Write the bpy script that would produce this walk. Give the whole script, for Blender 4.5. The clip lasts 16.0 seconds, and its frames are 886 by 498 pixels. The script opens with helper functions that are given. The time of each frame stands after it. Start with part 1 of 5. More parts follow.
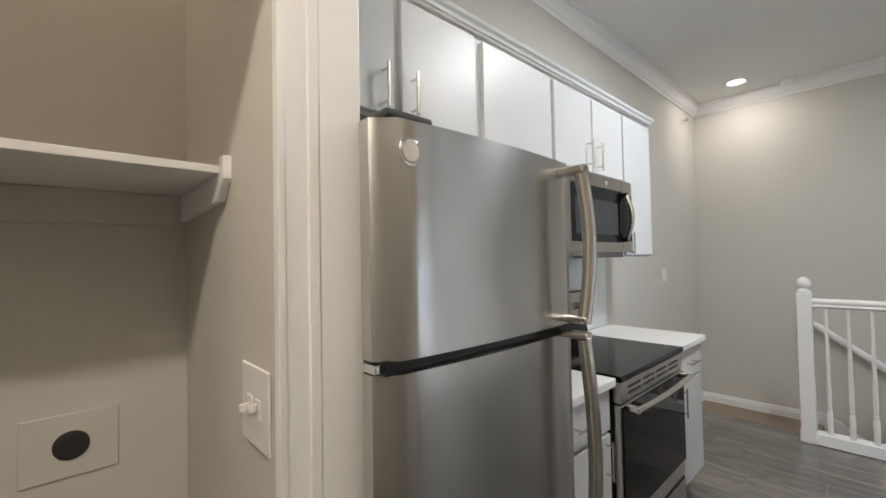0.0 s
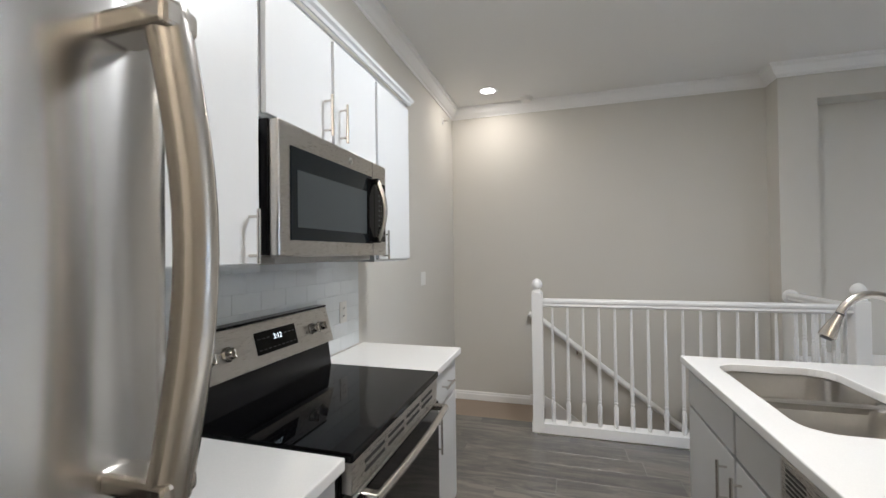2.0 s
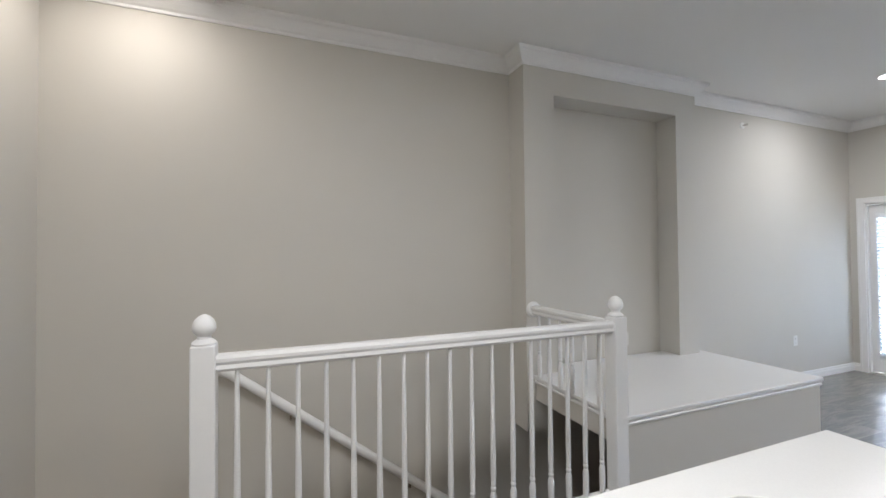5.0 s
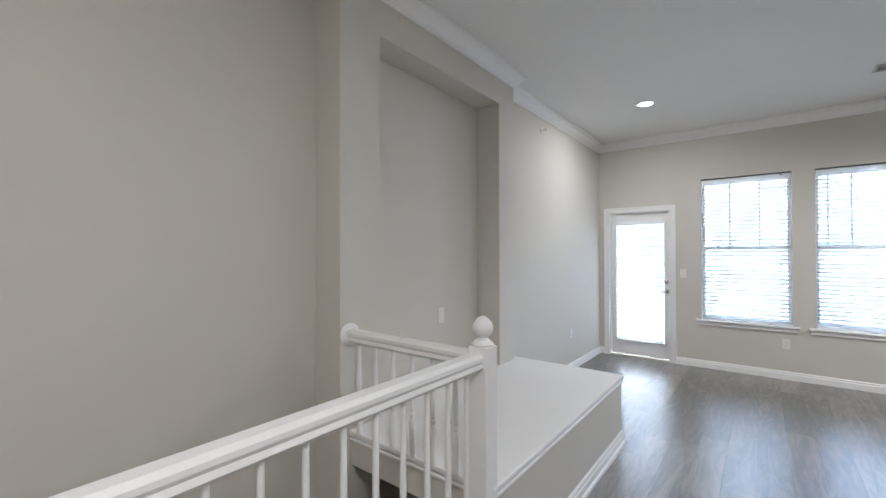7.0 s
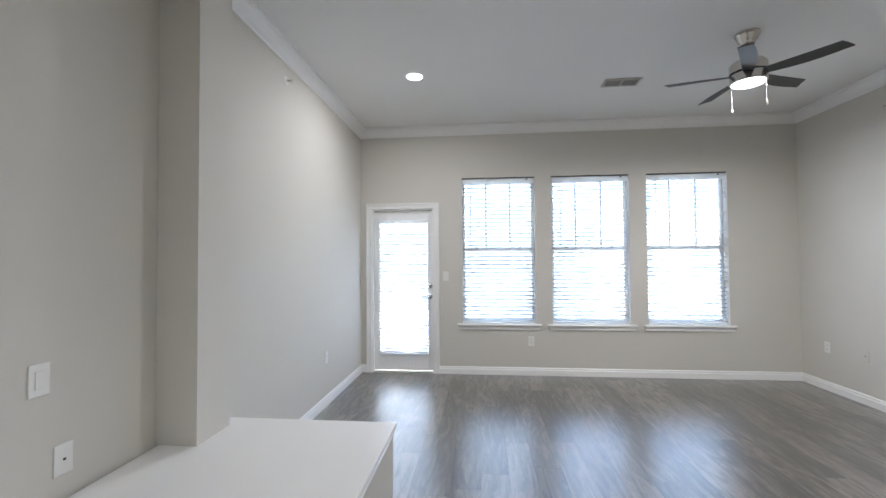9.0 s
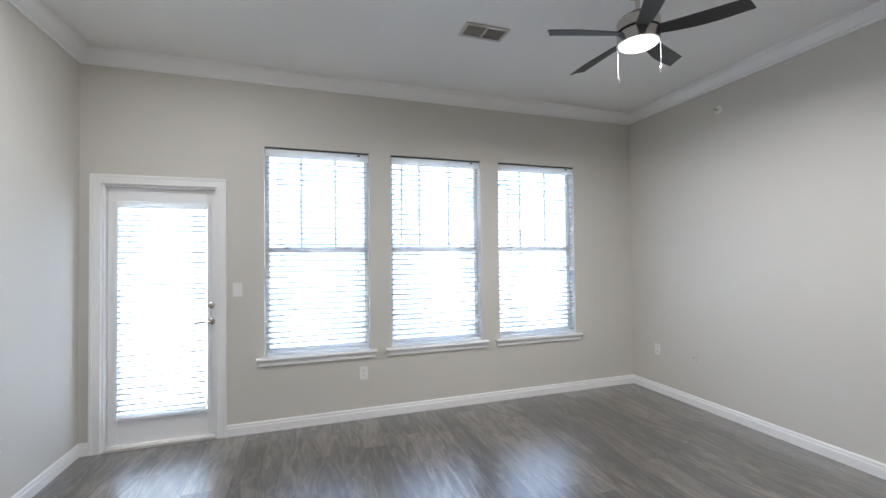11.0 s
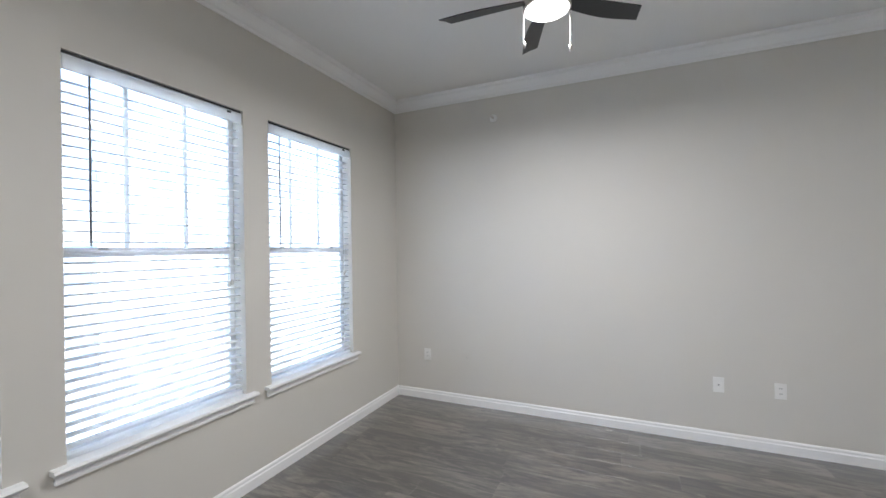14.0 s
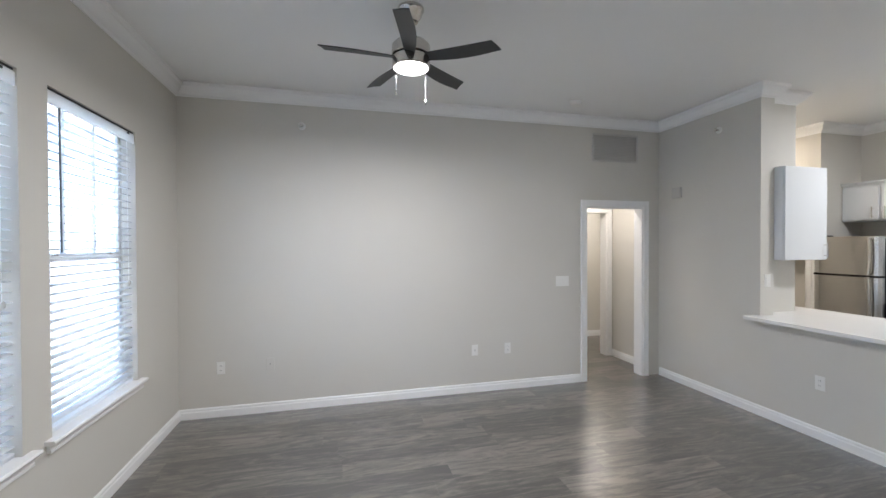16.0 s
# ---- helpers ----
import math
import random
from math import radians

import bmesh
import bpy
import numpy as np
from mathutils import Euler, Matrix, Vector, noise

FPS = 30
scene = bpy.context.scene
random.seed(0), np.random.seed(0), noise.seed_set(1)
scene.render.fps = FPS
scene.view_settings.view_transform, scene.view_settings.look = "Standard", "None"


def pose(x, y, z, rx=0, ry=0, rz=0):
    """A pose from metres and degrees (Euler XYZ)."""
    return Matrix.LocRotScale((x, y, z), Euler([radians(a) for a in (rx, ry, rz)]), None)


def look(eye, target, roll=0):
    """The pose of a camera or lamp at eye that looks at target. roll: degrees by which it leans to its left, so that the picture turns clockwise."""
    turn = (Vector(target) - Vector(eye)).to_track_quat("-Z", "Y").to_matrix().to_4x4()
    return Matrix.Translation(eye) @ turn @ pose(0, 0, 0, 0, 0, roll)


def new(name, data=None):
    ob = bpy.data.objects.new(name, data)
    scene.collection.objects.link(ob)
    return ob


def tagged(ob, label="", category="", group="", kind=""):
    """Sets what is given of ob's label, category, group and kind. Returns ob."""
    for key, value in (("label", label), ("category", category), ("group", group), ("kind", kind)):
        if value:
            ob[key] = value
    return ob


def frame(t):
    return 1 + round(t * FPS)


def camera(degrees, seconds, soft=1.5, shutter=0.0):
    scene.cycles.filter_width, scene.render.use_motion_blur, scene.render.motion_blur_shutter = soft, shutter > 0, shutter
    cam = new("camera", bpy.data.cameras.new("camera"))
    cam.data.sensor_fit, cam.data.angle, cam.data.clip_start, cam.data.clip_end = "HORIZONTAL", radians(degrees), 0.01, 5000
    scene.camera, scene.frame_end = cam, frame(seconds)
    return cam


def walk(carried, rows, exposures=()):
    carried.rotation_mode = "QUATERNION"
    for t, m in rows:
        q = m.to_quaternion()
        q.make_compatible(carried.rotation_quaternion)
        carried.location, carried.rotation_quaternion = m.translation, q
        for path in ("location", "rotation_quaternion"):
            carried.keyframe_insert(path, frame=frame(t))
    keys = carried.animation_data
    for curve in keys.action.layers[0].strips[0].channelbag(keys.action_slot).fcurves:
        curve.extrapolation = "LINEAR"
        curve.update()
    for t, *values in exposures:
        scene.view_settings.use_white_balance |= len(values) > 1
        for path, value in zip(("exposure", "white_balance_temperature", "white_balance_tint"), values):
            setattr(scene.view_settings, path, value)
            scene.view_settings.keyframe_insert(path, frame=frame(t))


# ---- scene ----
cam = camera(95.0, 16.0)
PATH = [
    (0, (0.331, 0.441, 1.419), (1.695, 1.903, 1.469), -1.1),
    (0.5, (0.46, 0.493, 1.418), (2.027, 1.734, 1.467), -1.1),
    (1, (0.598, 0.542, 1.44), (2.298, 1.595, 1.475), -0.9),
    (1.5, (0.791, 0.606, 1.46), (2.614, 1.428, 1.483), -0.8),
    (2, (1.037, 0.643, 1.446), (2.957, 1.201, 1.468), -0.7),
    (2.5, (1.313, 0.634, 1.449), (3.29, 0.939, 1.469), -0.7),
    (3, (1.592, 0.63, 1.454), (3.59, 0.713, 1.478), -0.7),
    (3.5, (1.855, 0.606, 1.459), (3.851, 0.486, 1.481), -0.7),
    (6, (3.059, 0.454, 1.454), (4.686, -0.709, 1.486), -0.3),
    (6.5, (3.309, 0.352, 1.47), (4.758, -1.026, 1.491), -0.1),
    (7, (3.521, 0.141, 1.47), (4.758, -1.431, 1.491), -0.1),
    (7.5, (3.701, -0.11, 1.453), (4.699, -1.843, 1.486), -0.2),
    (8, (3.828, -0.385, 1.446), (4.56, -2.246, 1.485), -0.2),
    (8.5, (3.897, -0.671, 1.422), (4.353, -2.618, 1.467), -0.9),
    (9, (3.904, -1.005, 1.411), (4.092, -2.996, 1.461), -0.4),
    (9.5, (3.877, -1.337, 1.43), (3.819, -3.336, 1.474), -0.6),
    (12, (3.749, -2.855, 1.456), (2.764, -4.595, 1.49), -0.6),
    (12.5, (3.755, -3.119, 1.456), (2.57, -4.73, 1.485), -0.8),
    (13, (3.772, -3.371, 1.47), (2.387, -4.813, 1.498), -0.8),
    (13.5, (3.842, -3.625, 1.512), (2.226, -4.803, 1.52), -0.9),
    (14, (3.97, -3.817, 1.525), (2.148, -4.642, 1.523), -0.8),
    (14.5, (4.114, -4.029, 1.548), (2.174, -4.516, 1.541), -0.8),
    (15, (4.223, -4.242, 1.563), (2.23, -4.402, 1.547), -0.7),
    (15.5, (4.342, -4.434, 1.604), (2.35, -4.251, 1.572), -0.3),
    (16, (4.437, -4.591, 1.597), (2.497, -4.102, 1.575), -0.2),
]
walk(cam, [(t, look(eye, target, roll)) for t, eye, target, roll in PATH], exposures=[(0, 4.66, 6000, 8), (3.5, 4.82, 6000, 10), (9, 4.8, 5980, 10), (16, 4.88, 5960, 10)])

# ---- light and exposure ----
world = bpy.data.worlds.new("sky")
scene.world = world
world.use_nodes = True
wn = world.node_tree.nodes
sky = wn.new("ShaderNodeTexSky")
sky.sky_type = 'NISHITA'
sky.sun_disc = False
sky.sun_elevation, sky.sun_rotation = radians(48), radians(60)
wn["Background"].inputs["Strength"].default_value = 0.15
world.node_tree.links.new(sky.outputs[0], wn["Background"].inputs["Color"])

sun = new("sun", bpy.data.lights.new("sun", 'SUN'))
sun.data.energy, sun.data.angle, sun.data.color = 5.0, radians(0.6), (1.0, 0.95, 0.88)
# the sun stands behind the house, so none of it falls through the south windows
sun.matrix_world = look((8, 14, 18), (0, 0, 0))


def disc_lamp(name, x, y, z, size, watts, colour):
    ob = new(name, bpy.data.lights.new(name, 'AREA'))
    ob.data.shape, ob.data.size, ob.data.energy, ob.data.color = 'DISK', size, watts, colour
    ob.matrix_world = pose(x, y, z)
    return ob


WARM = (1.0, 0.88, 0.75)
SOFT = (1.0, 0.95, 0.90)
disc_lamp("landing_light", 5.03, 1.32, 3.052, 0.14, 0.26, WARM)
disc_lamp("living_light", 4.49, -4.59, 3.052, 0.14, 0.75, SOFT)
disc_lamp("fan_light", 1.935, -4.16, 2.672, 0.2, 1.5, SOFT)
disc_lamp("kitchen_light", 2.75, 0.30, 3.03, 0.40, 1.6, (1.0, 0.965, 0.92))
# added lamp with no known fixture, lifts the hall beyond the doorway
disc_lamp("hall_fill", -0.2, -1.40, 2.42, 0.2, 0.36, WARM)
# added, unseen: brightens the upper closet and tints its walls tan
disc_lamp("closet_fill", 0.1, 1.5, 3.05, 0.2, 0.15, (1.0, 0.78, 0.56))
# invented fill behind the second doorway, so it doesn't go black
disc_lamp("bedroom_fill", -1.25, -0.8, 2.42, 0.2, 0.6, WARM)
# presumed warm lamp out of view, added to reach into the closet
disc_lamp("entry_fill", -0.3, 0.20, 3.05, 0.2, 1.35, (1.0, 0.84, 0.66))


# ---- materials ----
def material(name, colour, rough=0.5, metal=0.0, grain=0.04, scale=60.0, stain=0.04, bump=0.0, stretch=(1, 1, 1), spec=0.5):
    """Paint, metal or plastic with fine grain and broad, faint stains."""
    m = bpy.data.materials.new(name)
    m.use_nodes = True
    n, k = m.node_tree.nodes, m.node_tree.links
    b = n["Principled BSDF"]
    b.inputs["Metallic"].default_value = metal
    b.inputs["Specular IOR Level"].default_value = spec
    geo = n.new("ShaderNodeNewGeometry")
    mp = n.new("ShaderNodeMapping")
    mp.inputs["Scale"].default_value = stretch
    k.new(geo.outputs["Position"], mp.inputs["Vector"])
    fine = n.new("ShaderNodeTexNoise")
    fine.inputs["Scale"].default_value, fine.inputs["Detail"].default_value = scale, 4
    broad = n.new("ShaderNodeTexNoise")
    broad.inputs["Scale"].default_value, broad.inputs["Detail"].default_value = 1.3, 3
    k.new(mp.outputs[0], fine.inputs["Vector"])
    k.new(geo.outputs["Position"], broad.inputs["Vector"])
    add = n.new("ShaderNodeMath")
    add.operation = 'MULTIPLY_ADD'
    k.new(fine.outputs["Fac"], add.inputs[0])
    add.inputs[1].default_value, add.inputs[2].default_value = grain * 2, 1 - grain - stain
    add2 = n.new("ShaderNodeMath")
    add2.operation = 'MULTIPLY_ADD'
    k.new(broad.outputs["Fac"], add2.inputs[0])
    add2.inputs[1].default_value = stain * 2
    k.new(add.outputs[0], add2.inputs[2])
    mix = n.new("ShaderNodeVectorMath")
    mix.operation = 'SCALE'
    mix.inputs[0].default_value = colour[:3]
    k.new(add2.outputs[0], mix.inputs["Scale"])
    k.new(mix.outputs[0], b.inputs["Base Color"])
    ro = n.new("ShaderNodeMath")
    ro.operation = 'MULTIPLY_ADD'
    k.new(fine.outputs["Fac"], ro.inputs[0])
    ro.inputs[1].default_value, ro.inputs[2].default_value = rough * 0.3, rough * 0.85
    k.new(ro.outputs[0], b.inputs["Roughness"])
    if bump:
        bp = n.new("ShaderNodeBump")
        bp.inputs["Strength"].default_value, bp.inputs["Distance"].default_value = bump, 0.002
        k.new(fine.outputs["Fac"], bp.inputs["Height"])
        k.new(bp.outputs[0], b.inputs["Normal"])
    return m


def brushed(m, amount):
    """Level brushing: highlights smear up and down."""
    n, k = m.node_tree.nodes, m.node_tree.links
    tan = n.new("ShaderNodeTangent")
    tan.direction_type, tan.axis = 'RADIAL', 'Z'
    b = n["Principled BSDF"]
    b.inputs["Anisotropic"].default_value = amount
    b.inputs["Anisotropic Rotation"].default_value = 0.25
    k.new(tan.outputs[0], b.inputs["Tangent"])


def plank_material():
    """Grey-brown vinyl planks: streaky grain along y, tone by plank."""
    m = bpy.data.materials.new("vinyl_plank")
    m.use_nodes = True
    n, k = m.node_tree.nodes, m.node_tree.links
    b = n["Principled BSDF"]
    b.inputs["Specular IOR Level"].default_value, b.inputs["IOR"].default_value = 0.9, 1.6
    b.inputs["Coat Weight"].default_value, b.inputs["Coat Roughness"].default_value, b.inputs["Coat IOR"].default_value = 1.0, 0.27, 2.1
    geo, info = n.new("ShaderNodeNewGeometry"), n.new("ShaderNodeObjectInfo")
    off = n.new("ShaderNodeVectorMath")
    off.operation = 'MULTIPLY_ADD'
    off.inputs[1].default_value = (37, 53, 11)
    k.new(info.outputs["Random"], off.inputs[0])
    k.new(geo.outputs["Position"], off.inputs[2])
    mp = n.new("ShaderNodeMapping")
    mp.inputs["Scale"].default_value = (1.0, 0.17, 1.0)
    k.new(off.outputs[0], mp.inputs["Vector"])
    g1 = n.new("ShaderNodeTexNoise")
    g1.inputs["Scale"].default_value, g1.inputs["Detail"].default_value, g1.inputs["Distortion"].default_value = 11, 9, 2.4
    g2 = n.new("ShaderNodeTexNoise")
    g2.inputs["Scale"].default_value, g2.inputs["Detail"].default_value = 150, 3
    k.new(mp.outputs[0], g1.inputs["Vector"])
    k.new(mp.outputs[0], g2.inputs["Vector"])
    ramp = n.new("ShaderNodeValToRGB")
    e = ramp.color_ramp.elements
    e[0].position, e[0].color = 0.34, (0.016, 0.0135, 0.011, 1)
    e[1].position, e[1].color = 0.68, (0.165, 0.143, 0.121, 1)
    mid = e.new(0.5)
    mid.color = (0.070, 0.060, 0.050, 1)
    sm = n.new("ShaderNodeMath")
    sm.operation = 'MULTIPLY_ADD'
    sm.inputs[1].default_value = 0.28
    k.new(g2.outputs["Fac"], sm.inputs[0])
    sh = n.new("ShaderNodeMath")
    sh.operation = 'MULTIPLY_ADD'
    sh.inputs[1].default_value, sh.inputs[2].default_value = 0.24, -0.26
    k.new(info.outputs["Random"], sh.inputs[0])
    s2 = n.new("ShaderNodeMath")
    k.new(g1.outputs["Fac"], s2.inputs[0])
    k.new(sh.outputs[0], s2.inputs[1])
    k.new(s2.outputs[0], sm.inputs[2])
    k.new(sm.outputs[0], ramp.inputs["Fac"])
    k.new(ramp.outputs[0], b.inputs["Base Color"])
    ro = n.new("ShaderNodeMath")
    ro.operation = 'MULTIPLY_ADD'
    ro.inputs[1].default_value, ro.inputs[2].default_value = 0.12, 0.25
    k.new(g1.outputs["Fac"], ro.inputs[0])
    k.new(ro.outputs[0], b.inputs["Roughness"])
    bp = n.new("ShaderNodeBump")
    bp.inputs["Strength"].default_value, bp.inputs["Distance"].default_value = 0.10, 0.002
    k.new(g1.outputs["Fac"], bp.inputs["Height"])
    k.new(bp.outputs[0], b.inputs["Normal"])
    return m


def pane_material(name, tint):
    """Glass greyed to dim the outside; a share that scatters daylight imitates glare."""
    m = bpy.data.materials.new(name)
    m.use_nodes = True
    n, k = m.node_tree.nodes, m.node_tree.links
    tr, gl, mx = n.new("ShaderNodeBsdfTransparent"), n.new("ShaderNodeBsdfGlossy"), n.new("ShaderNodeMixShader")
    tr.inputs[0].default_value = (*tint, 1)
    gl.inputs["Roughness"].default_value = 0.02
    mx.inputs[0].default_value = 0.06
    k.new(tr.outputs[0], mx.inputs[1])
    k.new(gl.outputs[0], mx.inputs[2])
    tl, mv = n.new("ShaderNodeBsdfTranslucent"), n.new("ShaderNodeMixShader")
    tl.inputs[0].default_value = (0.51, 0.53, 0.545, 1)
    mv.inputs[0].default_value = 0.42
    k.new(mx.outputs[0], mv.inputs[1])
    k.new(tl.outputs[0], mv.inputs[2])
    k.new(mv.outputs[0], n["Material Output"].inputs["Surface"])
    return m


def slat_material():
    """White plastic that lets some daylight through."""
    m = bpy.data.materials.new("blind_slat")
    m.use_nodes = True
    n, k = m.node_tree.nodes, m.node_tree.links
    b = n["Principled BSDF"]
    b.inputs["Base Color"].default_value = (0.88, 0.88, 0.87, 1)
    b.inputs["Roughness"].default_value = 0.4
    tl, mx = n.new("ShaderNodeBsdfTranslucent"), n.new("ShaderNodeMixShader")
    tl.inputs[0].default_value = (0.93, 0.93, 0.92, 1)
    mx.inputs[0].default_value = 0.68
    k.new(b.outputs[0], mx.inputs[1])
    k.new(tl.outputs[0], mx.inputs[2])
    k.new(mx.outputs[0], n["Material Output"].inputs["Surface"])
    return m


def glow(name, colour, strength):
    m = bpy.data.materials.new(name)
    m.use_nodes = True
    b = m.node_tree.nodes["Principled BSDF"]
    b.inputs["Base Color"].default_value = (0.8, 0.8, 0.8, 1)
    b.inputs["Emission Color"].default_value = (*colour, 1)
    b.inputs["Emission Strength"].default_value = strength
    return m


WALL = material("wall_paint", (0.622, 0.598, 0.548), 0.75, grain=0.012, scale=220, stain=0.012, bump=0.10)
CEIL = material("ceiling_paint", (0.82, 0.815, 0.80), 0.85, grain=0.015, scale=180, stain=0.015, bump=0.14)
TRIM = material("white_trim_paint", (0.85, 0.845, 0.835), 0.32, grain=0.01, scale=90, stain=0.02, bump=0.04)
CAB = material("cabinet_white", (0.72, 0.735, 0.745), 0.38, grain=0.012, scale=90, stain=0.02, bump=0.04)
CABLOW = material("cabinet_light_grey", (0.60, 0.60, 0.595), 0.42, grain=0.012, scale=90, stain=0.02, bump=0.04)
QUARTZ = material("white_quartz", (0.82, 0.81, 0.79), 0.22, grain=0.05, scale=300, stain=0.02)
STEEL = material("brushed_steel", (0.58, 0.57, 0.555), 0.24, 1.0, grain=0.02, scale=30, stain=0.04, bump=0.006, stretch=(1, 1, 40))
STEELH = material("brushed_steel_level", (0.56, 0.54, 0.51), 0.28, 1.0, grain=0.012, scale=30, stain=0.03, bump=0.002, stretch=(1, 40, 40))
brushed(STEEL, 0.85)
SINKM = material("sink_steel", (0.52, 0.50, 0.47), 0.30, 1.0, grain=0.05, scale=60, stain=0.06, bump=0.04, stretch=(12, 1, 1))
NICKEL = material("brushed_nickel", (0.62, 0.59, 0.55), 0.24, 1.0, grain=0.04, scale=120, stain=0.03)
CHROME = material("polished_chrome", (0.80, 0.80, 0.80), 0.10, 1.0, grain=0.02, scale=40, stain=0.02)
BLACK = material("black_enamel", (0.005, 0.005, 0.006), 0.2, grain=0.05, scale=60, stain=0.1, spec=0.35)
BLACKGLASS = material("black_ceramic_glass", (0.003, 0.003, 0.0035), 0.04, grain=0.05, scale=60, stain=0.1, spec=0.16)
DARKGLASS = material("smoked_door_glass", (0.010, 0.013, 0.015), 0.07, grain=0.05, scale=60, stain=0.1, spec=0.25)
GREYMESH = material("microwave_screen", (0.045, 0.053, 0.057), 0.2, grain=0.10, scale=700, stain=0.05)
GREYPL = material("dark_grey_plastic", (0.05, 0.05, 0.05), 0.45, grain=0.05, scale=200, stain=0.05)
PLATE = material("white_plate_plastic", (0.80, 0.79, 0.76), 0.35, grain=0.01, scale=90, stain=0.02)
HOLE = material("dark_slot", (0.03, 0.03, 0.03), 0.6)
GREYVENT = material("painted_vent", (0.55, 0.53, 0.50), 0.5, grain=0.02, scale=120)
GREYDUCT = material("duct_grey", (0.55, 0.53, 0.50), 0.6, grain=0.03, scale=120)
# wand colour darkened so it reads as backlit against the window
BACKLITWAND = material("backlit_wand", (0.09, 0.09, 0.09), 0.3)
CARPET = material("beige_carpet", (0.33, 0.265, 0.21), 0.95, grain=0.30, scale=260, stain=0.12, bump=0.9, spec=0.1)
SUBWAY = material("white_glazed_tile", (0.80, 0.83, 0.84), 0.14, grain=0.015, scale=30, stain=0.03)
GROUT = material("pale_grout", (0.74, 0.77, 0.78), 0.8, grain=0.04, scale=300)
BLADE = material("charcoal_blade", (0.028, 0.030, 0.033), 0.38, grain=0.18, scale=40, stain=0.1, stretch=(1, 1, 1))
BLADETOP = material("silver_blade", (0.36, 0.36, 0.36), 0.35, 0.3, grain=0.05, scale=40)
PLANK = plank_material()
SUBFLOOR = material("subfloor", (0.03, 0.026, 0.022), 0.8)
PANE = pane_material("window_glass", (0.52, 0.54, 0.55))
SLAT = slat_material()
LAMPGLOW = glow("lamp_lens", (1.0, 0.95, 0.89), 0.22)
DISPLAY = glow("clock_digits", (0.85, 0.95, 1.0), 0.06)
STUCCO = material("neighbour_stucco", (0.36, 0.34, 0.31), 0.9, grain=0.06, scale=25, stain=0.06, bump=0.2)
ROOFM = material("neighbour_roof", (0.16, 0.14, 0.13), 0.9, grain=0.2, scale=18)
FARGLASS = material("neighbour_glass", (0.03, 0.04, 0.055), 0.25, spec=0.3)
BARK = material("bark", (0.13, 0.095, 0.07), 0.9, grain=0.3, scale=20, bump=0.6)
LEAF = material("leaf", (0.115, 0.12, 0.085), 0.7, grain=0.2, scale=3, stain=0.15)
PAVING = material("pale_concrete", (0.40, 0.39, 0.375), 0.9, grain=0.1, scale=12, stain=0.08, bump=0.3)


# ---- mesh helpers ----
def finish(bm, name, mat, parent=None, smooth=False, bevel=0.0, segs=2):
    if bevel:
        bmesh.ops.bevel(bm, geom=bm.edges[:], offset=bevel, segments=segs, profile=0.5, affect='EDGES', clamp_overlap=True)
    bmesh.ops.recalc_face_normals(bm, faces=bm.faces[:])
    me = bpy.data.meshes.new(name)
    bm.to_mesh(me)
    bm.free()
    me.materials.append(mat)
    if smooth:
        me.shade_smooth()
        me.set_sharp_from_angle(angle=radians(40))
    ob = new(name, me)
    if parent:
        ob.parent = parent
    return ob


def add_box(bm, x0, x1, y0, y1, z0, z1):
    m = Matrix.Translation(((x0 + x1) / 2, (y0 + y1) / 2, (z0 + z1) / 2)) @ Matrix.Diagonal((abs(x1 - x0), abs(y1 - y0), abs(z1 - z0), 1))
    return bmesh.ops.create_cube(bm, size=1, matrix=m)["verts"]


def block(name, mat, ext, parent=None, bevel=0.0, segs=2):
    bm = bmesh.new()
    add_box(bm, *ext)
    return finish(bm, name, mat, parent, smooth=segs > 2, bevel=bevel, segs=segs)


def blocks(name, mat, exts, parent=None, bevel=0.0):
    bm = bmesh.new()
    for e in exts:
        add_box(bm, *e)
    return finish(bm, name, mat, parent, bevel=bevel)


def root(name, x=0, y=0, z=0):
    ob = new(name)
    ob.location = (x, y, z)
    ob.empty_display_size = 0.1
    return ob


def lathe(name, mat, profile, m=Matrix(), parent=None, segs=20):
    """profile: (radius, height) pairs from bottom to top."""
    bm = bmesh.new()
    rings = []
    for r, z in profile:
        rings.append([bm.verts.new(m @ Vector((r * math.cos(a), r * math.sin(a), z))) for a in (2 * math.pi * i / segs for i in range(segs))])
    for a, b in zip(rings, rings[1:]):
        for i in range(segs):
            bm.faces.new((a[i], a[(i + 1) % segs], b[(i + 1) % segs], b[i]))
    bm.faces.new(rings[0][::-1])
    bm.faces.new(rings[-1])
    return finish(bm, name, mat, parent, smooth=True)


def sweep(bm, path, profile, z, closed=False):
    """A profile of (out, up) pairs along a flat path; out is to the path's left, corners mitred."""
    pts = [Vector(p) for p in path]
    count = len(pts)
    rings = []
    for i, p in enumerate(pts):
        before = (p - pts[i - 1]).normalized() if closed or i else None
        after = (pts[(i + 1) % count] - p).normalized() if closed or i < count - 1 else None
        before, after = before or after, after or before
        n1, n2 = Vector((-before.y, before.x)), Vector((-after.y, after.x))
        mitre = (n1 + n2) / (1 + n1.dot(n2))
        rings.append([bm.verts.new((p.x + mitre.x * a, p.y + mitre.y * a, z + b)) for a, b in profile])
    k = len(profile)
    for i in range(count if closed else count - 1):
        a, b = rings[i], rings[(i + 1) % count]
        for j in range(k):
            bm.faces.new((a[j], a[(j + 1) % k], b[(j + 1) % k], b[j]))
    if not closed:
        bm.faces.new(rings[0])
        bm.faces.new(rings[-1][::-1])


def swept(name, mat, path, profile, z, closed=False, parent=None):
    bm = bmesh.new()
    sweep(bm, path, profile, z, closed)
    return finish(bm, name, mat, parent)


